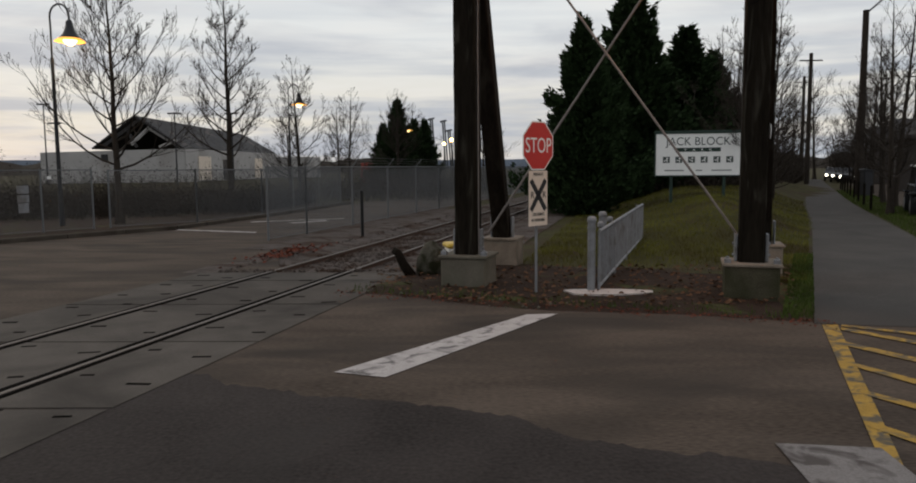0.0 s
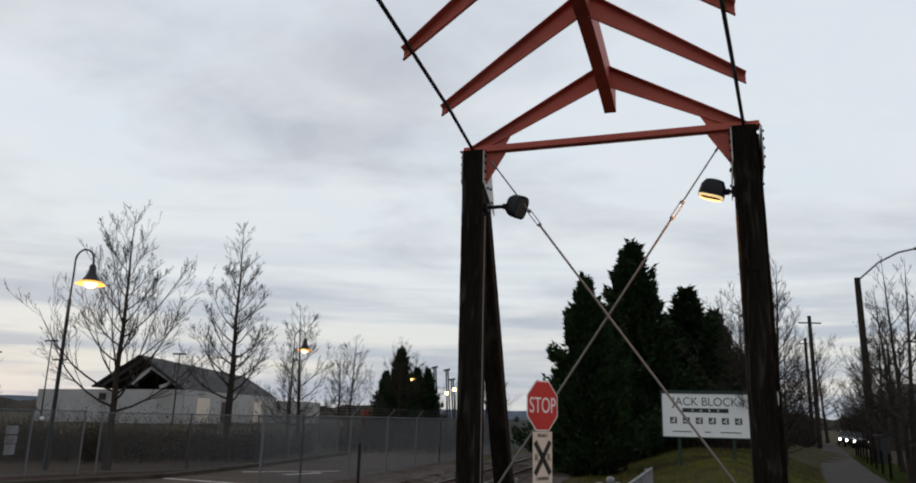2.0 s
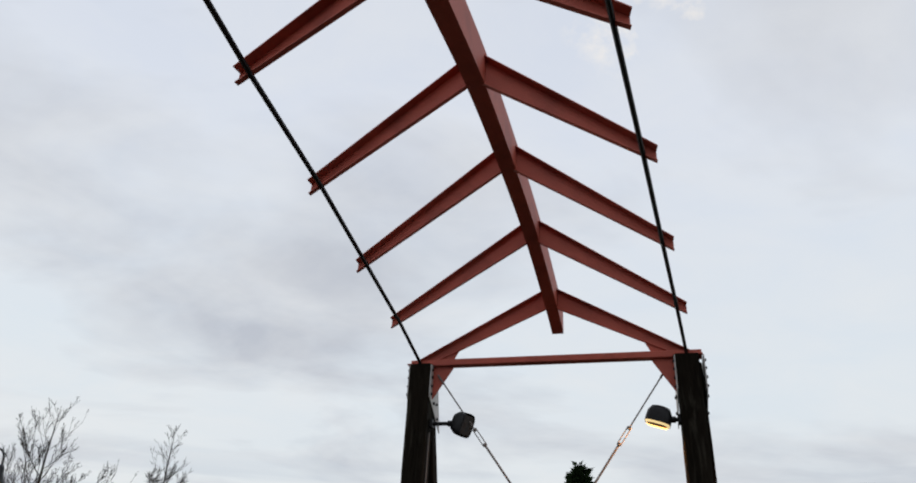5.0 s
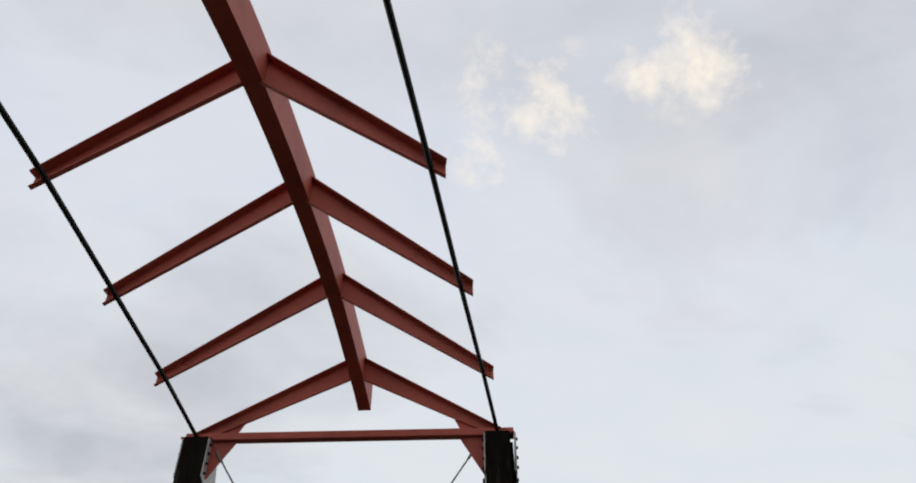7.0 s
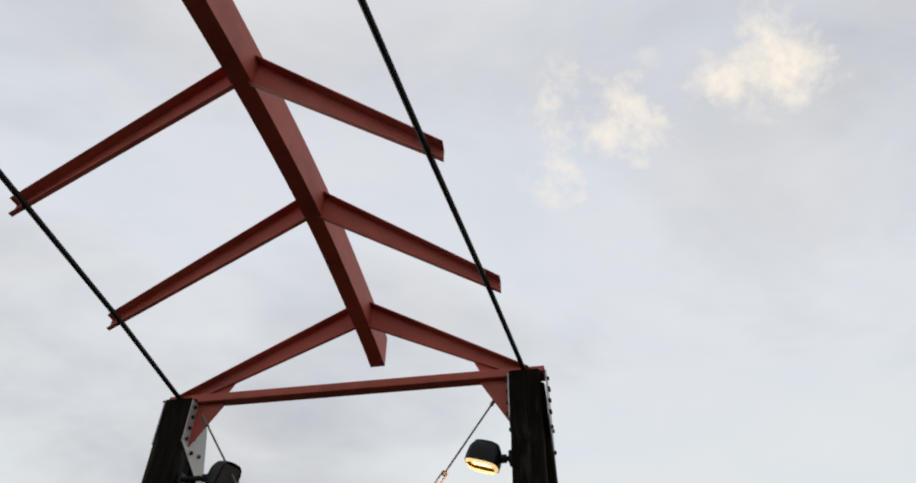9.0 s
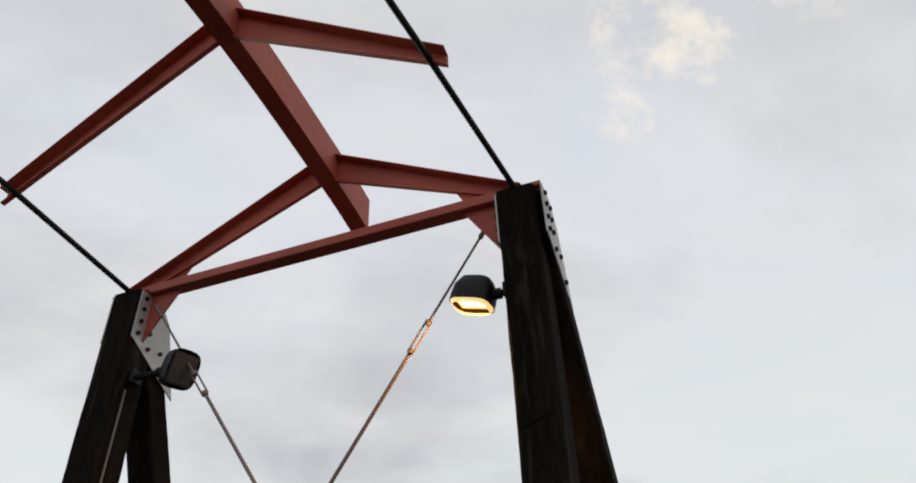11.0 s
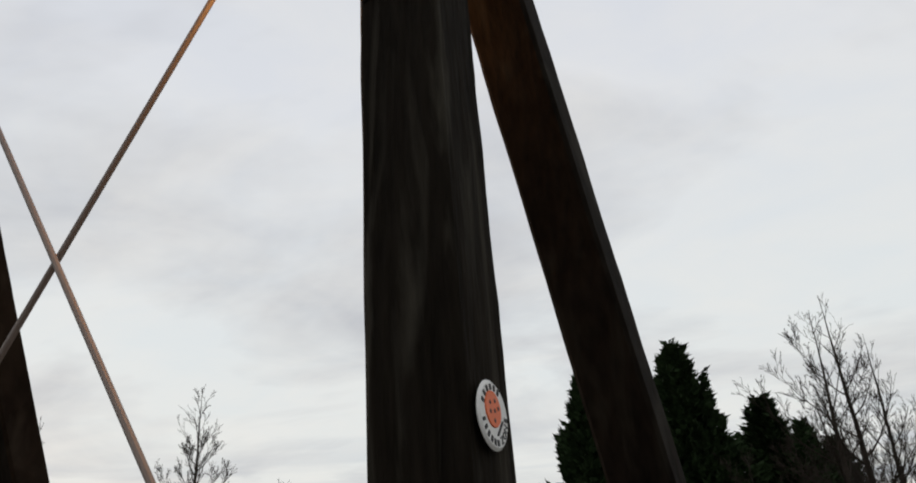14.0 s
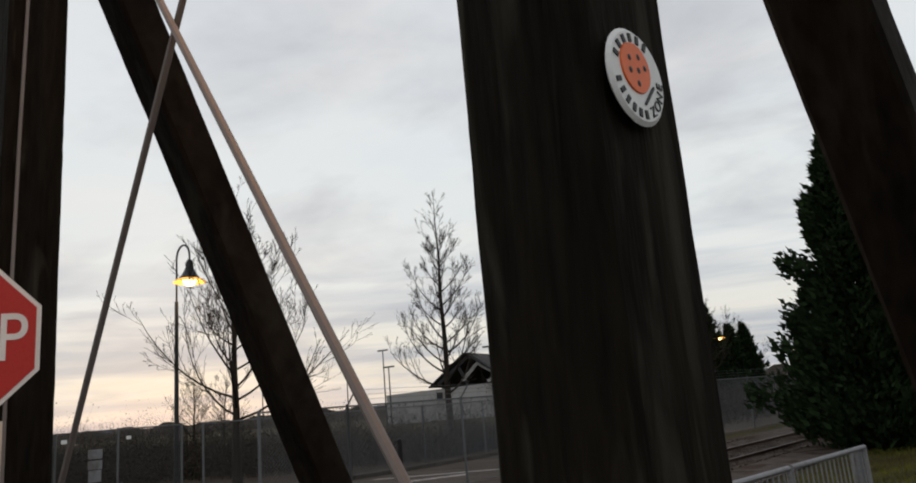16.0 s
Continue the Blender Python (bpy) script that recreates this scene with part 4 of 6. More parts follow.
def build_park_sign():
    c = Vector((7.68, 25.88, 0.62))
    z0, z1 = 1.66, 3.23
    ob = thing("park_sign", "white park name board in a dark green frame on two posts", "sign board", Matrix.Translation(c) @ Matrix.Scale(0.91, 4))
    base = 0.62
    tilt = Matrix.Rotation(radians(-9.5), 4, "Z") @ Matrix.Rotation(radians(90), 4, "X")
    w, h = 3.05, (z1 - z0)
    mid = (z0 + z1) / 2 - base
    for x in (-0.95, 0.95):
        bm = bmesh.new()
        p = tilt.to_3x3() @ Vector((x, 0, -0.07))
        beam(bm, (p.x, p.y, 0.0), (p.x, p.y, z1 - base - 0.1), 0.10, 0.10, (0, 1, 0), 0.008)
        part("post", bm, sign_green, ob)
    bm = bmesh.new()
    prism(bm, [(-w / 2, -h / 2), (w / 2, -h / 2), (w / 2, h / 2), (-w / 2, h / 2)], -0.03, 0)
    face = part("board", bm, sign_white, ob)
    face.matrix_local = Matrix.Translation((0, 0, mid)) @ tilt
    bm = bmesh.new()
    for y, hh in ((h / 2 + 0.04, 0.11), (-h / 2 - 0.02, 0.05)):
        box(bm, (0, y, -0.01), (w + 0.10, hh, 0.07), None, 0.006)
    for x in (-w / 2 - 0.025, w / 2 + 0.025):
        box(bm, (x, 0, -0.01), (0.05, h, 0.07), None, 0.006)
    part("frame", bm, sign_green, face, "dark green frame")
    put_text("JACK BLOCK", 0.43, (0, 0.47, 0.002), sign_ink, face, 0.93)
    bm = bmesh.new()
    box(bm, (0, 0.17, 0.003), (1.62, 0.15, 0.004))
    part("name_band", bm, sign_green, face)
    for k, ch in enumerate("PARK"):
        put_text(ch, 0.14, (-0.45 + 0.30 * k, 0.165, 0.006), sign_white, face)
    for k in range(6):
        x = -1.14 + 0.455 * k
        bm = bmesh.new()
        box(bm, (x, -0.20, 0.003), (0.25, 0.23, 0.004))
        part("pictogram", bm, sign_ink, face)
        bm = bmesh.new()
        box(bm, (x - 0.02, -0.22, 0.006), (0.13, 0.035, 0.003), Matrix.Rotation(0.5 - 0.4 * (k % 3), 3, "Z"))
        lathe(bm, [(0, 0.0075), (0.03, 0.0065), (0.034, 0.005)], 10, (x + 0.03, -0.15, 0))
        box(bm, (x + 0.03, -0.25, 0.006), (0.03, 0.08, 0.003))
        part("pictogram_mark", bm, sign_white, face)
    for x, ww in ((-0.85, 0.70), (0.05, 0.22), (0.85, 0.72)):
        bm = bmesh.new()
        box(bm, (x, -0.60, 0.003), (ww, 0.035, 0.003))
        part("small_writing", bm, sign_ink, face)


build_park_sign()


# ---- railing beside the lawn ----
def build_railing():
    a, b = Vector((2.15, 11.16, 0)), Vector((4.40, 18.96, 0))
    d = (b - a).normalized()
    n = Vector((d.y, -d.x, 0))
    total = (b - a).length
    ob = thing("railing", "pale grey steel railing with capped round posts beside the lawn", "railing", Matrix.Translation(a) @ Matrix.Diagonal((1, 1, 0.92, 1)))
    # spread concrete at the first post
    bm = bmesh.new()
    pts = [(0.62 * math.cos(t) * (1 + 0.18 * math.sin(3 * t + 1)) - 0.05, 0.27 * math.sin(t) * (1 + 0.12 * math.cos(2 * t))) for t in [2 * math.pi * k / 26 for k in range(26)]]
    prism(bm, pts, -0.02, 0.060)
    pad = part("concrete_pad", bm, material("pale_mortar", (0.42, 0.37, 0.34), 0.9, vary=0.25, scale=5), None)
    pad.location = a + Vector((0.12, -0.12, 0))
    tagged(pad, "pale poured concrete collar round the railing foot", "concrete pad")
    bays = 4
    # two capped posts at the near end, a plain one at the far end
    for along, tall in ((0.0, 1.20), (1.25, 1.20), (total, 1.00)):
        p = d * along
        bm = bmesh.new()
        side = n * -0.11
        tube(bm, p + side, p + side + ZV * tall, 0.060, n=14)
        if tall > 1.1:
            lathe(bm, [(0.068, 1.17), (0.072, 1.20), (0.066, 1.235), (0.04, 1.26), (0.0, 1.268)], 14, p + side)
            tube(bm, p + side + ZV * 1.06, p + side + ZV * 1.09, 0.067, n=14)
        part("post", bm, galvanized, ob, smooth=False)
    for k in range(bays):
        p0, p1 = d * (total * k / bays + 0.03), d * (total * (k + 1) / bays - 0.03)
        bm = bmesh.new()
        for z in (0.13, 1.02):
            tube(bm, p0 + ZV * z, p1 + ZV * z, 0.028, n=10)
        for e in (p0, p1):
            tube(bm, e + ZV * 0.03, e + ZV * 1.03, 0.024, n=8)
        panel = part("panel", bm, galvanized, ob)
        m = int((p1 - p0).length / 0.115)
        for j in range(1, m):
            q = p0 + (p1 - p0) * (j / m)
            bm = bmesh.new()
            tube(bm, q + ZV * 0.13, q + ZV * 1.02, 0.009, n=5)
            part("baluster", bm, galvanized, panel)
        # clamp fittings on the top rail
        for j in (0.25, 0.85) if k == 0 else ():
            q = p0 + (p1 - p0) * j
            bm = bmesh.new()
            box(bm, q + ZV * 1.085 - n * 0.05, (0.10, 0.11, 0.10), axes(p0, p1), 0.025)
            part("clamp", bm, galvanized, panel)


build_railing()


# ---- chain link fences ----
def chain_fence(name, pts, height, label, arms=False, spacing=3.0, group="chain link fences"):
    """Posts, rails and a woven wire mesh along plan points."""
    w = [W(*p) for p in pts]
    ob = thing(name, label, "fence", w[0], group)
    o = w[0]
    for a, b in zip(w, w[1:]):
        length = (b - a).length
        d = (b - a) / length
        n = Vector((d.y, -d.x, 0))
        count = max(int(length / spacing), 1)
        for k in range(count + 1):
            p = a + d * (length * k / count) - o
            bm = bmesh.new()
            tube(bm, p - ZV * 0.05, p + ZV * (height + 0.04), 0.030, n=8)
            if arms:
                tube(bm, p + ZV * height, p + ZV * (height + 0.30) + n * 0.26, 0.016, n=6)
            part("post", bm, mesh_wire, ob)
        for z, r in ((height, 0.020), (0.06, 0.010)):
            bm = bmesh.new()
            tube(bm, a - o + ZV * z, b - o + ZV * z, r, n=6)
            part("rail", bm, mesh_wire, ob)
        if arms:
            for f in (0.4, 0.7, 1.0):
                bm = bmesh.new()
                off = ZV * (height + 0.30 * f) + n * 0.26 * f
                tube(bm, a - o + off, b - o + off, 0.004, n=3)
                part("barbed_wire", bm, mesh_wire, ob)
        verts, faces = [], []
        step, r = 0.075, 0.0036
        k = -height
        while k < length:
            for sgn in (1, -1):
                x0, x1 = (k, k + height - 0.08)
                za, zb = (0.06, height) if sgn > 0 else (height, 0.06)
                t0, t1 = max(x0, 0.0), min(x1, length)
                if t1 - t0 < 0.02:
                    continue
                z0 = za + (zb - za) * (t0 - x0) / (x1 - x0)
                z1 = za + (zb - za) * (t1 - x0) / (x1 - x0)
                p, q = a - o + d * t0 + ZV * z0, a - o + d * t1 + ZV * z1
                s = (q - p).normalized().cross(n).normalized() * r
                i = len(verts)
                verts += [p + s, p - s * 0.5 + n * r, p - s * 0.5 - n * r, q + s, q - s * 0.5 + n * r, q - s * 0.5 - n * r]
                faces += [(i, i + 1, i + 4, i + 3), (i + 1, i + 2, i + 5, i + 4), (i + 2, i, i + 3, i + 5)]
            k += step
        me = bpy.data.meshes.new("wire_mesh")
        me.from_pydata(verts, [], faces)
        wire = link_mesh("wire_mesh", me, mesh_wire, ob)
        wire["kind"] = "stuff"
    return ob


chain_fence("fence", [(-3.85, 19.0), (-0.85, 32.0), (3.4, 50.0), (12.0, 86.0)], 1.95, "grey chain link fence with barbed wire arms beside the track", arms=True)
chain_fence("fence_gate", [(-4.38, 17.25), (-3.85, 19.0)], 1.95, "grey chain link gate leaf standing open by the track", spacing=1.0)
chain_fence("fence", [(-9.9, 21.3), (-8.2, 23.5), (-7.2, 27.5), (-6.0, 38.0)], 1.90, "weathered grey chain link fence behind the kerb trees")
gate_fence = chain_fence("rolling_gate", [(-11.6, 18.4), (-10.15, 20.85)], 1.93, "grey chain link rolling gate with small notices", spacing=1.5)
chain_fence("fence", [(-24.0, 14.0), (-16.0, 16.5), (-11.7, 18.6)], 1.9, "weathered grey chain link fence behind the kerb")
# notices on the gate
ga, gb = W(-11.6, 18.4), W(-10.15, 20.85)
gd = (gb - ga).normalized()
gn = Vector((gd.y, -gd.x, 0))
grot = Matrix((gd, ZV, gn)).transposed()
for f, z, w, h, mat, lab in ((0.10, 1.72, 0.14, 0.10, sign_white, "small white notice"), (0.58, 1.70, 0.12, 0.09, sign_white, "small white notice"), (0.33, 1.35, 0.34, 0.24, galvanized, "grey shield-shaped notice"), (0.33, 1.08, 0.34, 0.22, galvanized, "grey shield-shaped notice"), (0.33, 0.80, 0.30, 0.30, galvanized, "grey shield-shaped notice")):
    bm = bmesh.new()
    p = gd * ((gb - ga).length * f) + gn * 0.03 + ZV * z
    box(bm, p, (w, h, 0.006), grot, 0.002)
    part("notice", bm, mat, gate_fence, lab)

# kerb along the lot, stone by stone
kerb = thing("kerb", "low worn concrete kerb along the lot", "kerb", kind="structure")
kp = [(-17, 10.9), (-10.25, 16.68), (-7.84, 20.75), (-6.7, 27.0), (-5.4, 38.0)]
for (x0, y0), (x1, y1) in zip(kp, kp[1:]):
    a, b = W(x0, y0), W(x1, y1)
    n = max(int((b - a).length / 1.5), 1)
    for k in range(n):
        bm = bmesh.new()
        p, q = a + (b - a) * (k / n), a + (b - a) * ((k + 1) / n)
        g = (b - a).normalized() * 0.01
        beam(bm, p + g + ZV * 0.045, q - g + ZV * 0.045, 0.18, 0.17, bevel=0.02)
        part("kerb_stone", bm, kerb_stone, kerb)

# single dark post beside the track
bm = bmesh.new()
tube(bm, (0, 0, -0.05), (0, 0, 1.26), 0.045, n=10)
lathe(bm, [(0.045, 1.26), (0.035, 1.285), (0.0, 1.295)], 10)
tagged(part("bollard", bm, black_steel), "slim black steel post standing in the gravel", "bollard").location = W(-2.35, 18.3)


# ---- lamps ----
def street_lantern(x, y, height, group="lit lamps along the track", lit_light=True, turn=0.0):
    ob = thing("street_lamp", "lit bell-shaped street lamp on a dark swan-neck post", "street lamp", Matrix.Translation((x, y, 0)) @ Matrix.Rotation(turn, 4, "Z"), group)
    h = height
    bm = bmesh.new()
    tube(bm, (0, 0, -0.05), (0, 0, 0.7), 0.095, 0.085, 12)
    tube(bm, (0, 0, 0.7), (0, 0, h - 1.75), 0.075, 0.055, 12)
    part("pole", bm, dark_paint, ob)
    bm = bmesh.new()
    pts = [(0, 0, h - 1.75), (0.01, 0, h - 0.75)]
    pts += [(0.36 - 0.36 * math.cos(t), 0, h - 0.42 + 0.42 * math.sin(t)) for t in [math.pi * k / 10 for k in range(0, 11)]]
    pts += [(0.72, 0, h - 0.60)]
    pipe(bm, pts, 0.032, 8)
    part("swan_neck", bm, dark_paint, ob, smooth=True)
    head = (0.72, 0, h - 1.20)
    bm = bmesh.new()
    lathe(bm, [(0.0, 0.66), (0.075, 0.65), (0.11, 0.58), (0.125, 0.40), (0.16, 0.33), (0.20, 0.25), (0.27, 0.12), (0.34, 0.065), (0.33, 0.055), (0.22, 0.10), (0.0, 0.14)], 24, head)
    part("shade", bm, dark_paint, ob, "dark bell shade", True)
    # flared brim glows by itself, standing in for bulb light falling on it
    bm = bmesh.new()
    lathe(bm, [(0.33, 0.058), (0.48, -0.035), (0.485, -0.05), (0.47, -0.05), (0.32, 0.045)], 24, head)
    part("skirt", bm, warm_soft, ob, "amber skirt with a glow added for the bulb's light", True)
    bm = bmesh.new()
    lathe(bm, [(0.0, 0.07), (0.19, 0.05), (0.22, -0.01), (0.17, -0.10), (0.09, -0.15), (0.0, -0.165)], 18, head)
    part("globe", bm, warm_glow, ob, "glowing warm globe", True)
    if lit_light:
        l = bpy.data.lights.new("lantern", "POINT")
        l.energy, l.color, l.shadow_soft_size = 60, (1.0, 0.66, 0.30), 0.12
        lo = new("lantern", l)
        lo.location = Vector((x, y, 0)) + Matrix.Rotation(turn, 3, "Z") @ Vector((head[0], 0, h - 1.48))
    return ob


street_lantern(-14.13, 25.06, 7.45, turn=radians(-8))
for x, y in ((-11.43, 44.95), (-8.3, 77.0), (-4.4, 108.0)):
    street_lantern(x, y, 6.95, lit_light=False, turn=radians(-12))


def far_light(x, y, z, r):
    ob = thing("dock_light", "far orange dock lamp on a thin mast", "street lamp", W(x, y), "far dock lamps")
    bm = bmesh.new()
    tube(bm, (0, 0, 0), (0, 0, z * U), 0.10, 0.07, 6)
    part("mast", bm, dark_paint, ob)
    bm = bmesh.new()
    bmesh.ops.create_icosphere(bm, subdivisions=2, radius=r, matrix=Matrix.Translation((0, 0, z * U)))
    part("lamp", bm, far_glow, ob)


for x, y, z, r in ((-1.5, 150, 5.5, 0.30), (-3.0, 150, 5.0, 0.26), (6.5, 170, 5.0, 0.32), (9.0, 190, 5.2, 0.42), (10.2, 190, 5.5, 0.42), (-0.8, 190, 5.6, 0.3), (4.0, 210, 7.0, 0.35), (11.5, 210, 4.3, 0.45), (8.0, 230, 6.2, 0.35)):
    far_light(x, y, z, r * 0.95)


# ---- trees ----
def bare_tree_meshes(height, seed, spread=0.42, first=0.22, limbs=26, fork=False, twigs=5):
    """Trunk and crown meshes of a leafless tree with a leader and rising limbs."""
    rng = random.Random(seed)
    tv, tf, cv, cf = [], [], [], []

    def add(verts, faces, pts, radii, n):
        i0 = len(verts)
        for i, p in enumerate(pts):
            a, b = pts[max(i - 1, 0)], pts[min(i + 1, len(pts) - 1)]
            m = axes(a, b, (0.2, 0.9, 0.3))
            for k in range(n):
                t = 2 * math.pi * k / n
                verts.append(p + m @ Vector((radii[i] * math.cos(t), radii[i] * math.sin(t), 0)))
        for i in range(len(pts) - 1):
            for k in range(n):
                faces.append((i0 + i * n + k, i0 + i * n + (k + 1) % n, i0 + (i + 1) * n + (k + 1) % n, i0 + (i + 1) * n + k))

    def grow(start, d, length, r, level):
        steps = 7 if level == 0 else (5 if level == 1 else 3)
        pts, radii = [start], [r]
        p, dd = start.copy(), d.normalized()
        for i in range(steps):
            jit = Vector((rng.uniform(-1, 1), rng.uniform(-1, 1), rng.uniform(-0.8, 0.8))) * (0.07 + 0.03 * level)
            dd = (dd + jit + Vector((0, 0, 0.15 - 0.02 * level))).normalized()
            p = p + dd * (length / steps)
            pts.append(p.copy())
            radii.append(max(r * (1 - (i + 1) / steps * 0.84), 0.0058))
        add(cv, cf, pts, radii, 5 if level == 0 else 3)
        if level >= 3:
            return
        kids = (9, twigs, 2)[level]
        for j in range(kids):
            f = rng.uniform(0.22, 1.0)
            i = min(int(f * steps), steps - 1)
            q = pts[i].lerp(pts[i + 1], f * steps - i if f < 1 else 1.0)
            along = (pts[i + 1] - pts[i]).normalized()
            perp = along.cross(Vector((rng.uniform(-1, 1), rng.uniform(-1, 1), rng.uniform(-1, 1)))).normalized()
            grow(q, along * 0.95 + perp * rng.uniform(0.40, 0.80), length * rng.uniform(0.28, 0.52) * (1.1 - 0.4 * f), max(radii[i] * 0.5, 0.0055), level + 1)

    r0 = height * 0.0145
    n = 16
    lead, rad = [], []
    p = Vector((0, 0, -0.1))
    lean = Vector((rng.uniform(-1, 1), rng.uniform(-1, 1), 0)) * 0.03
    for i in range(n + 1):
        lead.append(p.copy())
        f = i / n
        rad.append(max(r0 * (1 - f) ** 0.9 * (1.5 if i == 0 else 1.0), 0.006))
        p += Vector((rng.uniform(-0.5, 0.5) * 0.035 * height / 8 + lean.x, rng.uniform(-0.5, 0.5) * 0.035 * height / 8 + lean.y, height / n))
    add(tv, tf, lead, rad, 9)
    for k in range(limbs):
        f = first + (0.97 - first) * (k + rng.uniform(0, 0.8)) / limbs
        i = min(int(f * n), n - 1)
        q = lead[i].lerp(lead[i + 1], f * n - i)
        a = k * 2.4 + rng.uniform(-0.5, 0.5)
        rise = -0.05 + 1.15 * f
        length = height * spread * (1.05 - f) ** 0.95 * rng.uniform(0.7, 1.25) + 0.25
        grow(q, Vector((math.cos(a), math.sin(a), rise)), length, max(rad[i] * 0.40, 0.009), 0 if f < 0.75 else 1)
    out = []
    for nm, v, fc in (("trunk", tv, tf), ("crown", cv, cf)):
        me = bpy.data.meshes.new(nm)
        me.from_pydata(v, [], fc)
        out.append(me)
    return out


def bare_tree(meshes, x, y, scale, turn, label, group="bare trees", z=0.0):
    ob = thing("tree", label, "tree", Matrix.Translation(W(x, y, z)) @ Matrix.Rotation(turn, 4, "Z") @ Matrix.Scale(scale, 4), group)
    link_mesh("trunk", meshes[0], bark, ob)
    crown = link_mesh("crown", meshes[1], bark, ob)
    crown["label"] = "bare twigs without leaves"
    return ob


TREE_A = bare_tree_meshes(9.3, 11, 0.47, 0.20, 36, twigs=5)
TREE_B = bare_tree_meshes(9.7, 5, 0.28, 0.20, 42, twigs=5)
TREE_C = bare_tree_meshes(9.0, 23, 0.40, 0.12, 28, twigs=6)
TREE_D = bare_tree_meshes(11.0, 31, 0.34, 0.10, 22, twigs=4)
kerb_label = "bare street tree in the strip behind the kerb"
bare_tree(TREE_A, -10.35, 22.9, 1.0, 0.4, kerb_label)
bare_tree(TREE_B, -11.05, 36.55, 1.30, 1.1, kerb_label)
bare_tree(TREE_A, -12.3, 16.9, 0.55, 3.1, "small bare tree behind the fence")
bare_tree(TREE_C, -8.6, 41.0, 0.95, 2.0, "bare tree behind the fence by the lot")
for x, y, s, me in ((-8.2, 56, 0.9, TREE_C), (-9.5, 60, 0.8, TREE_B), (-6.0, 74, 1.0, TREE_A), (-5.2, 88, 1.0, TREE_C), (-14.0, 62, 0.8, TREE_C), (-22, 34, 0.55, TREE_C), (-26, 36, 0.6, TREE_A), (-24.5, 24, 0.5, TREE_C), (-20.5, 22, 0.45, TREE_B), (3.5, 110, 1.1, TREE_A)):
    bare_tree(me, x, y, s, x * 1.7, "distant bare tree beyond the fence")
for x, y, s, me in ((14.6, 36, 1.15, TREE_D), (12.9, 31, 0.8, TREE_C), (15.8, 43, 1.2, TREE_A), (18.5, 52, 1.25, TREE_D), (23.5, 64, 1.3, TREE_A), (29, 80, 1.3, TREE_D), (36, 96, 1.3, TREE_C)):
    bare_tree(me, x, y, s * 0.80, x * 2.3, "tall bare tree beside the path")
for x, y, s, me in ((24.5, 72, 1.2, TREE_C), (28.0, 76, 1.2, TREE_A), (33.5, 86, 1.2, TREE_D), (27, 84, 1.3, TREE_C), (33, 104, 1.5, TREE_A), (41, 112, 1.5, TREE_C), (38, 128, 1.6, TREE_A), (48, 140, 1.7, TREE_C), (58, 150, 1.7, TREE_A), (66, 140, 1.6, TREE_D), (20.5, 58, 1.1, TREE_C), (17.2, 48.5, 1.0, TREE_C)):
    bare_tree(me, x, y, s * 0.80, x * 1.9, "bare brown tree in the woods along the path")
for x, y, s, me in ((15.5, 27.0, 0.95, TREE_D), (18.8, 32.5, 1.05, TREE_D), (20.6, 36.5, 1.0, TREE_B), (24.2, 43.0, 1.1, TREE_D), (28.5, 52, 1.1, TREE_C), (33, 61, 1.1, TREE_D), (39, 74, 1.1, TREE_B), (48, 92, 1.2, TREE_C), (36, 48, 0.8, TREE_A), (44, 60, 0.9, TREE_C), (55, 84, 1.0, TREE_A), (62, 110, 1.3, TREE_C), (52, 118, 1.3, TREE_A)):
    bare_tree(me, x, y, s * 0.82, x * 3.1, "bare verge tree between the path and the street")


for x, y, s, me in ((9.42, 24.5, 0.80, TREE_C), (10.35, 25.6, 0.72, TREE_D)):
    bare_tree(me, x, y, s, x * 1.3, "slender bare tree on the lawn by the park sign", z=mound(x, y) - 0.05)


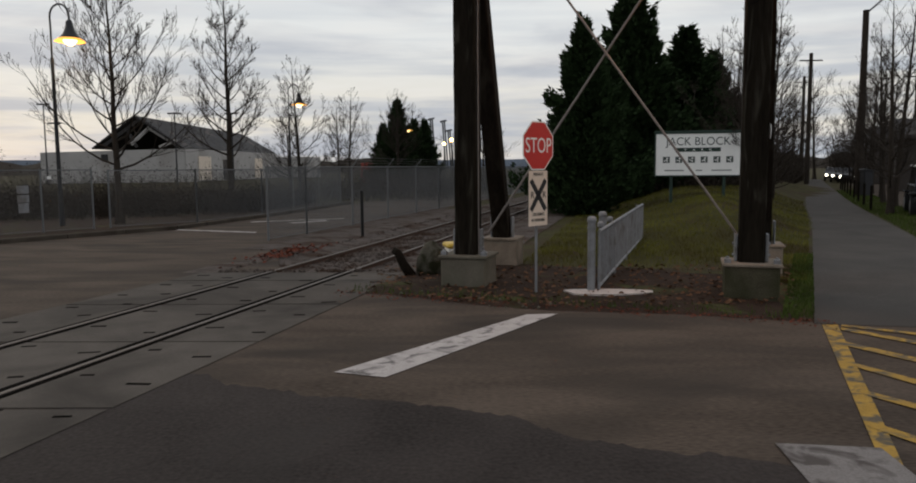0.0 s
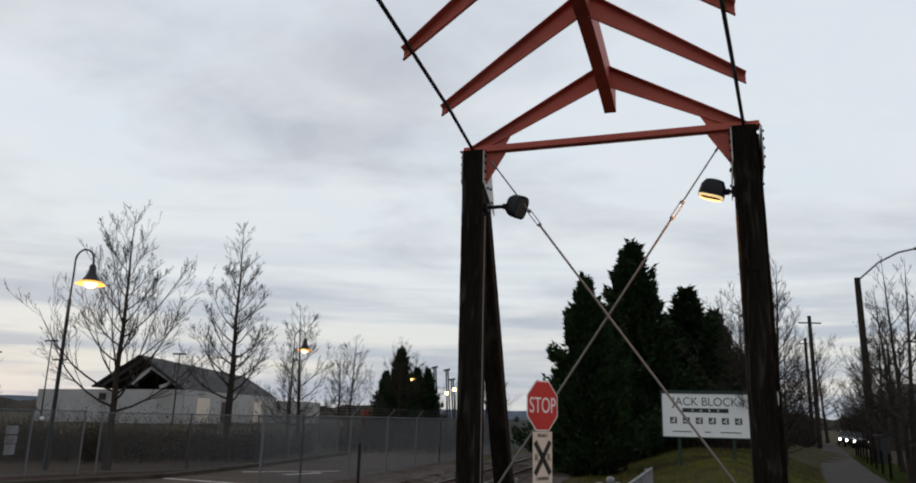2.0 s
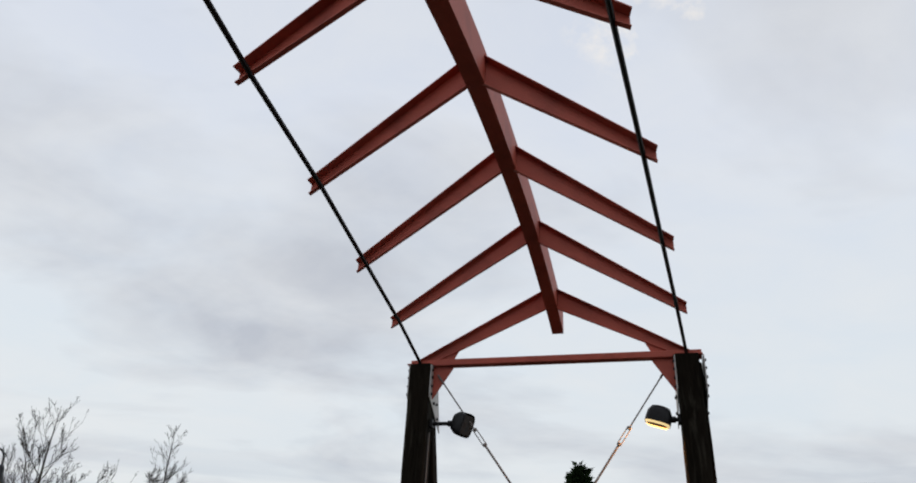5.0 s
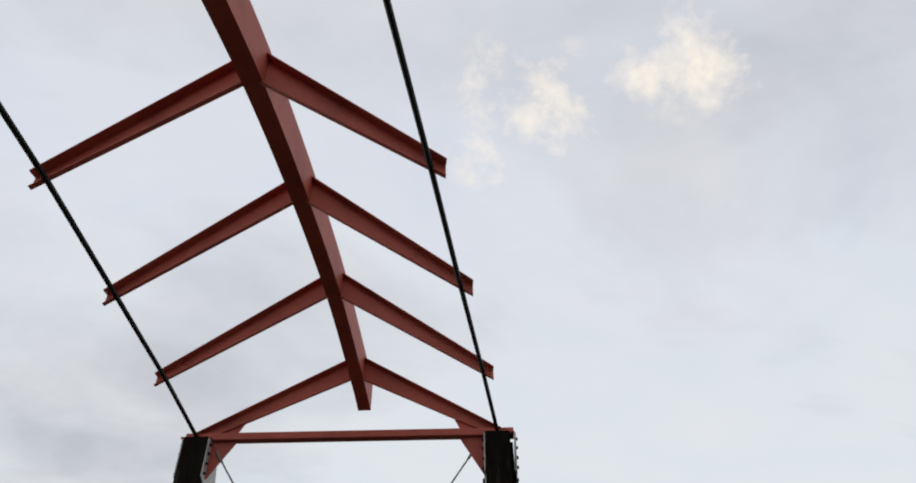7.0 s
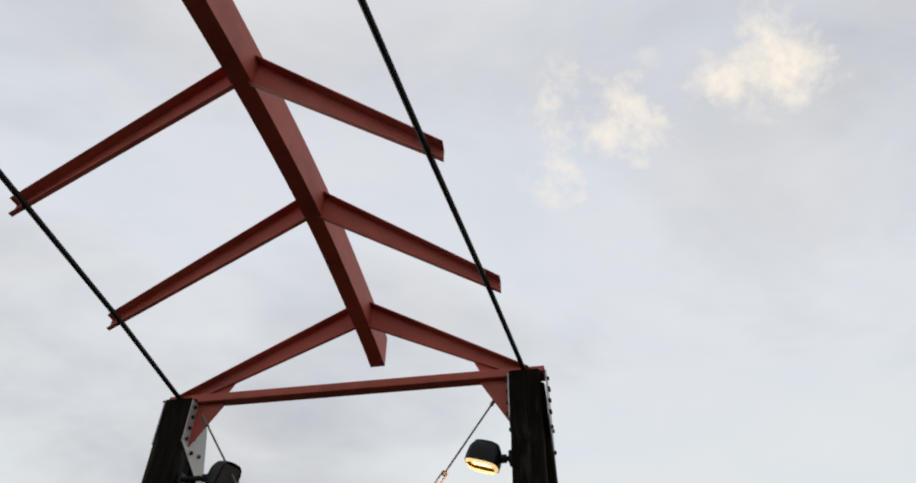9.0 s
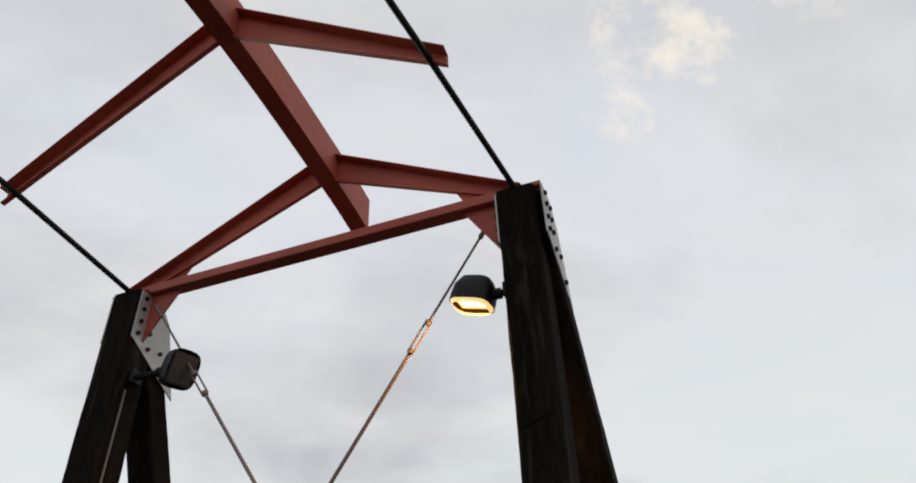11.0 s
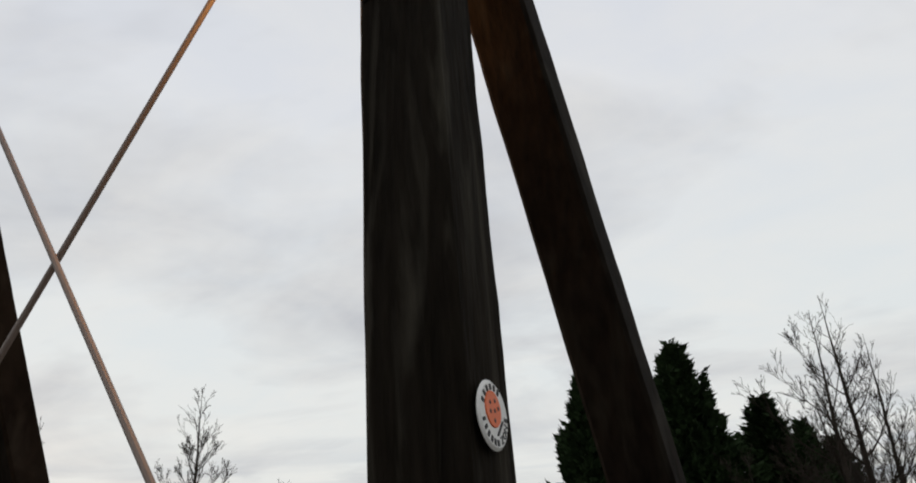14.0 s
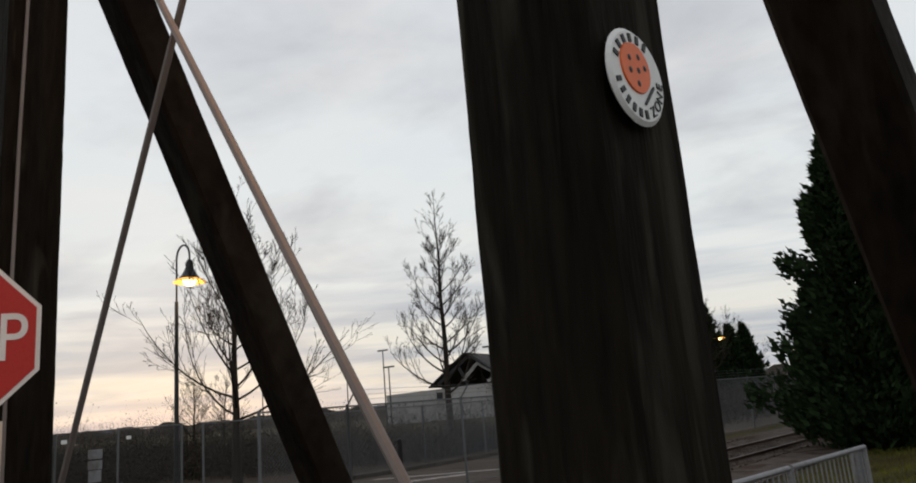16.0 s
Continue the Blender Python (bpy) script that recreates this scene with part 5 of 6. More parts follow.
def conifer_meshes(height, radius, seed, count):
    """Trunk and a dense ragged crown of flat scale-leaf sprays."""
    rng = random.Random(seed)
    bm = bmesh.new()
    pipe(bm, [(0, 0, -0.1), (0.02, 0, height * 0.4), (0, 0.02, height * 0.93)], [0.22, 0.13, 0.02], 8)
    trunk = bpy.data.meshes.new("trunk")
    bm.to_mesh(trunk)
    bm.free()
    verts, faces = [], []
    boughs = []
    n = 190
    for k in range(n):
        f = 0.01 + 0.98 * (k / (n - 1)) ** 1.05
        a = k * 2.4 + rng.uniform(-0.4, 0.4)
        prof = radius * (1 - f) ** 0.92 * min(1.0, 0.74 + f * 2.2) * (1 + 0.22 * noise.noise(Vector((math.cos(a) * 1.4, math.sin(a) * 1.4, f * 5 + seed)))) + 0.10
        boughs.append((a, f * height, prof * rng.uniform(0.62, 1.24), prof))
    weights = [0.25 + q[3] for q in boughs]
    for ba, bz, reach, prof in rng.choices(boughs, weights, k=count):
        u = rng.random() ** 0.55
        d = Vector((math.cos(ba), math.sin(ba), 0))
        w = Vector((-d.y, d.x, 0))
        loose = 0.07 + 0.30 * prof * (1 - u) * (0.4 + u)
        o = d * (u * reach) + w * rng.gauss(0, loose) + ZV * (bz + 0.30 * reach * u * u - 0.10 * reach * u + rng.gauss(0, 0.10 + 0.05 * prof))
        o.z = max(o.z, 0.05)
        out = (d * rng.uniform(0.3, 1.0) + w * rng.uniform(-0.6, 0.6) + ZV * rng.uniform(0.1, 1.1)).normalized()
        s = rng.uniform(0.11, 0.28)
        side = out.cross(Vector((rng.uniform(-1, 1), rng.uniform(-1, 1), rng.uniform(-1, 1)))).normalized()
        i = len(verts)
        verts += [o - out * s * 0.2, o + side * s * 0.30 + out * s * 0.25, o + out * s * 0.55 + side * s * 0.10, o + out * s, o + out * s * 0.5 - side * s * 0.12, o - side * s * 0.30 + out * s * 0.2]
        faces += [(i, i + 1, i + 2), (i, i + 2, i + 3, i + 4), (i, i + 4, i + 5)]
    crown = bpy.data.meshes.new("crown")
    crown.from_pydata(verts, [], faces)
    return trunk, crown


def conifer(meshes, x, y, scale, turn, label, group="evergreens", z=None):
    z = mound(x, y) if z is None else z
    ob = thing("evergreen_tree", label, "tree", Matrix.Translation(W(x, y, z)) @ Matrix.Rotation(turn, 4, "Z") @ Matrix.Diagonal((*scale, 1)), group)
    link_mesh("trunk", meshes[0], bark, ob)
    link_mesh("crown", meshes[1], thuja_leaf, ob)
    return ob


CON_A = conifer_meshes(8.0, 2.5, 3, 34000)
CON_B = conifer_meshes(7.0, 1.8, 9, 18000)
hedge_label = "dense dark green evergreen beside the lawn"
conifer(CON_A, 8.88, 39.2, (1.66, 1.66, 1.41), 0.3, hedge_label)
conifer(CON_A, 4.6, 28.16, (0.98, 0.98, 0.96), 2.0, hedge_label)
conifer(CON_A, 7.2, 36.5, (1.12, 1.12, 0.95), 4.1, hedge_label)
conifer(CON_B, 35.15, 115.87, (2.9, 2.9, 2.50), 1.0, hedge_label)
conifer(CON_B, 12.9, 43.2, (1.9, 1.9, 1.25), 4.0, hedge_label)
conifer(CON_B, 14.6, 46.0, (1.8, 1.8, 1.0), 2.6, hedge_label)
conifer(CON_B, 16.0, 49.0, (1.6, 1.6, 1.1), 5.0, hedge_label)
conifer(CON_B, 34.48, 103.3, (2.6, 2.6, 2.05), 0.7, hedge_label)
for x, y, s in ((-6.5, 80, 1.0), (-8.3, 83, 0.75), (-5.0, 84, 0.8), (-3.9, 86, 0.8)):
    conifer(CON_B, x, y, (1.5 * s, 1.5 * s, 1.25 * s), x, "distant dark evergreen beyond the fence", z=0)


def brush(name, count, place, height, label, category="bush", mat=None):
    """A thicket of stems and dry leaves in one mesh."""
    verts, faces = [], []
    for _ in range(count):
        x, y = place()
        h = height * random.uniform(0.25, 1.0) * (0.85 + 0.9 * noise.noise(Vector((x * 0.7, y * 0.7, 4))))
        o = W(x, y)
        a = random.uniform(0, 6.28)
        n = Vector((math.cos(a), math.sin(a), 0))
        lean = Vector((random.uniform(-0.4, 0.4), random.uniform(-0.4, 0.4), 1)) * h
        i = len(verts)
        wdt = (0.010 + 0.010 * random.random()) * max(height / 2.5, 1.0)
        verts += [o - n * wdt, o + n * wdt, o + lean]
        faces.append((i, i + 1, i + 2))
        for k in range(11):
            c = o + lean * random.uniform(0.2, 1.0) + Vector((random.uniform(-1, 1), random.uniform(-1, 1), random.uniform(-0.5, 0.3))) * 0.22 * h
            s = random.uniform(0.02, 0.06) * max(height / 3.2, 1.0)
            d1 = Vector((random.uniform(-1, 1), random.uniform(-1, 1), random.uniform(-1, 1))).normalized() * s
            d2 = d1.cross(Vector((random.uniform(-1, 1), random.uniform(-1, 1), random.uniform(-1, 1)))).normalized() * s * 0.6
            i = len(verts)
            verts += [c - d1, c + d2, c + d1, c - d2]
            faces.append((i, i + 1, i + 2, i + 3))
    me = bpy.data.meshes.new(name)
    me.from_pydata(verts, [], faces)
    ob = link_mesh(name, me, mat or brush_leaf)
    return tagged(ob, label, category, kind="stuff")


def behind_kerb():
    t = random.random()
    x, y = -24 + 19 * t, 17.5 + 11 * t + random.uniform(0, 1) ** 0.7 * 9
    if x > -9:
        y = max(y, 23.5 + (x + 9) * 1.8 + random.uniform(0, 8))
        x = min(x, -7.6 + (y - 24) * 0.09)
    return x - 1.0, y


brush("brush_thicket", 7500, behind_kerb, 1.35, "dry brown brambles and brush behind the fence")
brush("brush_thicket", 7000, lambda: (lambda y: (path_left(y) - random.uniform(0.9, 9.0) - 0.02 * (120 - y), y))(36 + 84 * random.random() ** 1.3), 4.6, "tall brown brush and saplings along the path")
brush("brush_thicket", 5000, lambda: (lambda y: (path_right(y) + random.uniform(2.0, 40.0), y))(random.uniform(92, 170)), 7.4, "brown winter woods at the end of the path")
brush("brush_thicket", 3200, lambda: (random.uniform(-48, -30), random.uniform(24, 48)), 3.4, "tall brown scrub beyond the lot")
brush("brush_thicket", 2600, lambda: (random.uniform(-30, -9), random.uniform(29, 40)), 2.2, "dry brown brambles in front of the shed")


brush("brush_thicket", 3200, lambda: (lambda y: (random.uniform(-9.0, -4.6 + (y - 14) * 0.15), y))(random.uniform(40, 78)), 2.4, "dark dry scrub behind the fence along the track")


# ---- shed with a fallen-in roof ----
def build_shed():
    a, b, c = Vector((-66.7, 110.2)), Vector((-47.4, 116.7)), Vector((-45.6, 161.7))  # front left, front right, back right in metres
    ob = thing("shed", "pale derelict warehouse with a dark collapsing gable roof", "shed", Vector((a.x, a.y, 0)))
    d = a + (c - b)
    eave, ridge = 5.3, 10.2

    def quad(name, pts, mat, thick=0.15, label=""):
        bm = bmesh.new()
        pts = [Vector(p) - Vector((a.x, a.y, 0)) for p in pts]
        n = (pts[1] - pts[0]).cross(pts[-1] - pts[0]).normalized() * thick
        f1 = [bm.verts.new(p) for p in pts]
        f2 = [bm.verts.new(p + n) for p in pts]
        bm.faces.new(f1)
        bm.faces.new(f2[::-1])
        for i in range(len(pts)):
            j = (i + 1) % len(pts)
            bm.faces.new((f1[i], f2[i], f2[j], f1[j]))
        return part(name, bm, mat, ob, label)

    def p3(p, z):
        return (p.x, p.y, z)

    quad("wall", [p3(a, 0), p3(b, 0), p3(b, eave), p3(a, eave - 0.6)], white_wall)
    quad("wall", [p3(b, 0), p3(c, 0), p3(c, eave), p3(b, eave)], white_wall)
    quad("wall", [p3(d, 0), p3(a, 0), p3(a, eave - 0.6), p3(d, eave)], white_wall)
    quad("wall", [p3(c, 0), p3(d, 0), p3(d, eave), p3(c, eave)], white_wall)
    m1, m2 = a.lerp(b, 0.66), d.lerp(c, 0.66)
    a2, d2 = a.lerp(b, 0.36), d.lerp(c, 0.36)
    out = (a - d).normalized() * 0.5
    quad("roof_slope", [p3(m1 + out, ridge), p3(b + out, eave - 0.05), p3(c, eave - 0.2), p3(m2, ridge - 0.9)], roof_sheet, 0.2, "dark sagging sheet roof")
    quad("roof_slope", [p3(m1 + out, ridge - 0.03), p3(m2, ridge - 0.93), p3(d2, eave - 0.2), p3(a2 + out, eave - 0.1)], roof_sheet, 0.2, "dark sagging sheet roof")
    # ridges of the corrugation
    for k in range(16):
        t = k / 15
        p, q = (m1 + out).lerp(m2, t), (b + out).lerp(c, t)
        bm = bmesh.new()
        o = Vector((a.x, a.y, 0))
        beam(bm, Vector(p3(p, ridge - 0.9 * t + 0.04)) - o, Vector(p3(q, eave - 0.05 - 0.15 * t + 0.04)) - o, 0.10, 0.10)
        part("roof_rib", bm, roof_sheet, ob)
    # fallen truss and boards in the open gable
    for u0, z0, u1, z1, mat in ((0.42, 5.6, 0.68, 9.7, roof_sheet), (0.70, 9.7, 0.97, 5.6, roof_sheet), (0.62, 5.9, 0.74, 8.3, white_wall), (0.82, 5.5, 0.95, 6.7, white_wall), (0.74, 8.6, 0.97, 5.6, white_wall), (0.60, 8.0, 0.66, 5.5, roof_sheet)):
        bm = bmesh.new()
        o = Vector((a.x, a.y, 0))
        p, q = a.lerp(b, u0), a.lerp(b, u1)
        beam(bm, Vector(p3(p, z0)) - o, Vector(p3(q, z1)) - o, 0.25, 0.5)
        part("gable_board", bm, mat, ob)
    for t, z, w, h, mat, nm in ((0.10, 2.2, 5.0, 3.9, sign_cream, "boarded_opening"), (0.44, 2.2, 5.5, 4.0, white_wall, "boarded_opening"), (0.68, 2.2, 4.2, 3.8, sign_cream, "boarded_opening"), (0.30, 1.9, 2.2, 3.6, roof_sheet, "door")):
        p = b.lerp(c, t + 0.06)
        e = (c - b).normalized()
        nrm = Vector((e.y, -e.x, 0))
        bm = bmesh.new()
        box(bm, Vector(p3(p, z)) - Vector((a.x, a.y, 0)) + nrm * 0.20, (w, 0.12, h), Matrix((Vector((e.x, e.y, 0)), nrm, ZV)).transposed(), 0.02)
        part(nm, bm, mat, ob)
    bm = bmesh.new()
    p = a.lerp(b, 0.43)
    box(bm, Vector(p3(p, 3.9)) - Vector((a.x, a.y, 0)) + Vector((0, -0.1, 0)), (1.0, 0.4, 1.0), None, 0.02)
    part("window", bm, sign_black, ob)
    for x, y, z in ((c.x + 3.0, c.y + 6, 4.6),):
        bm = bmesh.new()
        o = Vector((a.x, a.y, 0))
        box(bm, Vector((x, y, z / 2)) - o, (8, 12, z), None, 0.1)
        part("lean_to", bm, white_wall, ob)


build_shed()


def block(name, label, category, x, y, z, size, mat, turn=0.0, group=""):
    bm = bmesh.new()
    box(bm, (0, 0, size[2] / 2), size, None, 0.04)
    for k in range(int(size[0] / 0.6)):
        box(bm, (-size[0] / 2 + 0.3 + 0.6 * k, -size[1] / 2 - 0.02, size[2] / 2), (0.25, 0.06, size[2] * 0.9))
    ob = part(name, bm, mat)
    ob.location, ob.rotation_euler = W(x, y, z), (0, 0, turn)
    return tagged(ob, label, category, group)


block("shipping_container", "red corrugated shipping container beyond the fence", "container", -13.45, 116.82, 0.0, (3.2, 2.4, 2.7), container_red, 0.2, "far containers")
block("shipping_container", "red corrugated shipping container beside the shed", "container", -75.26, 196.2, 0.0, (6.0, 2.4, 8.0), container_red, 0.1, "far containers")


# far cranes, masts and hills
for x, y, h in ((-22.7, 319.3, 23), (-17.5, 319.6, 22), (-15.2, 319.7, 18)):
    ob = thing("harbour_crane", "far dark harbour crane mast against the sky", "crane", Vector((x, y, 0)), "far harbour cranes")
    bm = bmesh.new()
    beam(bm, (0.4, 0, 0), (-0.9, 0, h), 0.6, 0.6)
    beam(bm, (1.4, 0, 0), (-0.1, 0, h), 0.6, 0.6)
    part("tower", bm, dark_paint, ob)
    bm = bmesh.new()
    beam(bm, (-2.0, 0, h * 0.97), (0.9, 0, h), 0.5, 0.7)
    part("boom", bm, dark_paint, ob)
for x, y, h in ((-52, 95, 9.5), (-48, 90, 7.0), (-36, 96, 8.0), (-30, 100, 8), (-62, 100, 8.5), (-70, 90, 7)):
    ob = thing("light_mast", "far thin yard light mast", "mast", W(x, y), "far yard masts")
    bm = bmesh.new()
    tube(bm, (0, 0, 0), (0, 0, h * U), 0.12, 0.08, 6)
    beam(bm, (-0.9, 0, h * U), (0.9, 0, h * U), 0.2, 0.2)
    part("mast", bm, dark_paint, ob)


def skyline(name, y, x0, x1, base, amp, freq, mat, label, seed):
    """A long low ridge of land or woods with an uneven top."""
    bm = bmesh.new()
    n = 160
    top, top2, low, low2 = [], [], [], []
    for i in range(n + 1):
        x = x0 + (x1 - x0) * i / n
        h = base + amp * noise.noise(Vector((x * freq, seed, 0))) + amp * 0.4 * noise.noise(Vector((x * freq * 6, seed, 2)))
        low.append(bm.verts.new((x, y - 15, -1)))
        top.append(bm.verts.new((x, y, max(h, 0.5))))
        low2.append(bm.verts.new((x, y + 30, -1)))
    for i in range(n):
        bm.faces.new((low[i], low[i + 1], top[i + 1], top[i]))
        bm.faces.new((top[i], top[i + 1], low2[i + 1], low2[i]))
    tagged(part(name, bm, mat, smooth=True), label, "backdrop", kind="structure")


skyline("far_hills", 1500, -2600, 1600, 18, 14, 0.0016, hazed_hill, "far hills across the water, coloured with blue haze", 3.0)
skyline("far_woods", 420, 60, 900, 8, 7, 0.03, brush_leaf, "far brown winter woods", 8.0)
skyline("far_town", 330, -900, -30, 6.5, 4.5, 0.05, brush_leaf, "far low town and scrub", 5.0)


# ---- the street side ----
def utility_pole(x, y, h, label, arm=True):
    ob = thing("utility_pole", label, "utility pole", W(x, y), "poles along the street")
    bm = bmesh.new()
    tube(bm, (0, 0, -0.1), (0, 0, h), 0.24, 0.17, 12)
    part("pole", bm, bark, ob)
    if arm:
        bm = bmesh.new()
        pipe(bm, [(0, 0, h - 0.2), (1.2, -0.3, h + 0.9), (2.3, -0.6, h + 1.5), (3.2, -0.8, h + 1.7)], 0.06, 8)
        part("lamp_arm", bm, galvanized, ob)
        bm = bmesh.new()
        box(bm, (3.6, -0.9, h + 1.72), (0.9, 0.32, 0.16), Matrix.Rotation(-0.25, 3, "Z"), 0.05)
        part("lamp_head", bm, galvanized, ob)
    else:
        bm = bmesh.new()
        beam(bm, (-1.1, 0, h - 0.7), (1.1, 0, h - 0.7), 0.12, 0.12)
        part("cross_arm", bm, bark, ob)


utility_pole(25.35, 47.8, 11.0, "tall brown wooden pole with a street lamp arm")
utility_pole(47.0, 78.0, 10.0, "brown wooden pole with a cross arm", False)
utility_pole(41.5, 90.0, 11.0 * U, "tall brown wooden pole with a cross arm", False)
utility_pole(58.0, 128.0, 11.0 * U, "tall brown wooden pole with a cross arm", False)

for k in range(9):
    y = 30 + 4.2 * k
    x = 11.0 + 0.47 * (y - 18) - 0.2
    bm = bmesh.new()
    tube(bm, (0, 0, -0.05), (0, 0, 1.0), 0.06, 0.055, 8)
    lathe(bm, [(0.055, 1.0), (0.03, 1.03), (0, 1.035)], 8)
    o = tagged(part("bollard", bm, timber), "dark wooden bollard on the grass verge", "bollard", "bollards along the verge")
    o.location = W(x, y)

bm = bmesh.new()
box(bm, (0, 0, 0.75), (0.55, 0.55, 1.5), None, 0.04)
box(bm, (0, 0, 1.55), (0.65, 0.65, 0.14), None, 0.03)
tagged(part("cabinet", bm, dark_paint), "dark roadside service box under the pole", "service box").location = W(25.2, 46.6)


def car(x, y, turn, label, lights=False):
    ob = thing("car", label, "car", Matrix.Translation(W(x, y)) @ Matrix.Rotation(turn, 4, "Z"), "cars on the street")
    bm = bmesh.new()
    prof = [(-2.2, 0.35), (-2.25, 0.85), (-1.6, 1.0), (2.1, 0.98), (2.25, 0.6), (2.2, 0.35)]
    lo = [[bm.verts.new((px, s * 0.9, pz)) for px, pz in prof] for s in (-1, 1)]
    bm.faces.new(lo[0])
    bm.faces.new(lo[1][::-1])
    for i in range(6):
        bm.faces.new((lo[0][i], lo[1][i], lo[1][(i + 1) % 6], lo[0][(i + 1) % 6]))
    part("body", bm, car_paint, ob)
    bm = bmesh.new()
    prof = [(-1.0, 0.99, 0.86), (-0.25, 1.55, 0.70), (1.55, 1.58, 0.70), (2.08, 0.98, 0.86)]
    lo = [[bm.verts.new((px, s * w, pz)) for px, pz, w in prof] for s in (-1, 1)]
    bm.faces.new(lo[0])
    bm.faces.new(lo[1][::-1])
    for i in range(4):
        bm.faces.new((lo[0][i], lo[1][i], lo[1][(i + 1) % 4], lo[0][(i + 1) % 4]))
    part("cabin", bm, car_glass, ob, "dark glass cabin")
    for wx in (-1.4, 1.4):
        for s in (-0.82, 0.82):
            bm = bmesh.new()
            tube(bm, (wx, s - 0.11, 0.33), (wx, s + 0.11, 0.33), 0.33, n=16)
            part("wheel", bm, rubber, ob)
    if lights:
        for s in (-0.65, 0.65):
            bm = bmesh.new()
            bmesh.ops.create_icosphere(bm, subdivisions=2, radius=0.11, matrix=Matrix.Translation((-2.25, s, 0.68)))
            part("headlight", bm, head_glow, ob, "bright white headlight")




def off_roader(x, y, turn):
    ob = thing("off_road_car", "black boxy off-road car parked on the street", "car", Matrix.Translation(W(x, y)) @ Matrix.Rotation(turn, 4, "Z"), "cars on the street")
    bm = bmesh.new()
    box(bm, (0.35, 0, 0.82), (3.4, 1.62, 0.62), None, 0.05)
    part("body", bm, car_paint, ob)
    bm = bmesh.new()
    box(bm, (-1.45, 0, 0.86), (1.2, 1.30, 0.52), None, 0.07)
    part("bonnet", bm, car_paint, ob)
    bm = bmesh.new()
    prof = [(-0.80, 1.12, 0.76), (-0.55, 1.78, 0.68), (1.95, 1.80, 0.68), (2.02, 1.12, 0.76)]
    lo = [[bm.verts.new((px, s * w, pz)) for px, pz, w in prof] for s in (-1, 1)]
    bm.faces.new(lo[0])
    bm.faces.new(lo[1][::-1])
    for i in range(4):
        bm.faces.new((lo[0][i], lo[1][i], lo[1][(i + 1) % 4], lo[0][(i + 1) % 4]))
    part("windows", bm, car_glass, ob, "dark glass windows")
    bm = bmesh.new()
    box(bm, (0.70, 0, 1.82), (2.6, 1.44, 0.07), None, 0.02)
    part("roof", bm, sign_white, ob, "pale hard top roof")
    bm = bmesh.new()
    box(bm, (-2.12, 0, 0.60), (0.16, 1.70, 0.20), None, 0.03)
    part("bumper", bm, rubber, ob)
    for s in (-0.46, 0.46):
        bm = bmesh.new()
        lathe(bm, [(0.0, 0.03), (0.10, 0.02), (0.115, 0.0), (0.115, -0.04)], 14, (-2.06, s, 0.93), Matrix.Rotation(radians(-90), 3, "Y"))
        part("headlight", bm, galvanized, ob, "round unlit headlight")
    for wx in (-1.42, 1.35):
        for s in (-0.80, 0.80):
            bm = bmesh.new()
            tube(bm, (wx, s - 0.12, 0.38), (wx, s + 0.12, 0.38), 0.38, n=18)
            wheel = part("wheel", bm, rubber, ob)
            bm = bmesh.new()
            tube(bm, (wx, s - 0.13, 0.38), (wx, s + 0.13, 0.38), 0.20, n=12)
            part("rim", bm, galvanized, wheel)
            bm = bmesh.new()
            box(bm, (wx, s, 0.82), (0.95, 0.34, 0.08), None, 0.03)
            part("mudguard", bm, rubber, ob)


off_roader(17.3, 27.3, radians(65))
for x, y in ((50.5, 98), (54.5, 108), (60.5, 122)):
    car(x, y, radians(65), "distant car with bright headlights on the street", True)


def build_house(x, y, turn, size, label):
    ob = thing("house", label, "house", Matrix.Translation(W(x, y)) @ Matrix.Rotation(turn, 4, "Z"), "houses across the street")
    w, d, h = size
    bm = bmesh.new()
    box(bm, (0, 0, h / 2), (w, d, h), None, 0.05)
    part("wall", bm, house_wall, ob)
    bm = bmesh.new()
    prism(bm, [(-w / 2 - 0.4, -d / 2 - 0.4), (w / 2 + 0.4, -d / 2 - 0.4), (w / 2 + 0.4, d / 2 + 0.4), (-w / 2 - 0.4, d / 2 + 0.4)], h, h + 0.25)
    top = [bm.verts.new((sx * w / 2, 0, h + 1.6)) for sx in (-1, 1)]
    lo = [bm.verts.new((sx * (w / 2 + 0.4), sy * (d / 2 + 0.4), h + 0.25)) for sy in (-1, 1) for sx in (-1, 1)]
    bm.faces.new((lo[0], lo[1], top[1], top[0]))
    bm.faces.new((lo[3], lo[2], top[0], top[1]))
    bm.faces.new((lo[2], lo[0], top[0]))
    bm.faces.new((lo[1], lo[3], top[1]))
    part("roof", bm, roof_sheet, ob)
    for k, mat in ((-0.28, sign_white), (0.05, car_glass), (0.30, car_glass)):
        bm = bmesh.new()
        box(bm, (k * w, -d / 2 - 0.03, 1.5), (w * 0.16, 0.08, 1.6), None, 0.02)
        part("garage_door" if mat is sign_white else "window", bm, mat, ob)


build_house(43.0, 60.0, radians(-25), (13, 9, 3.6), "low dark house across the street")
build_house(60.0, 92.0, radians(-25), (14, 9, 4.0), "low dark house across the street")

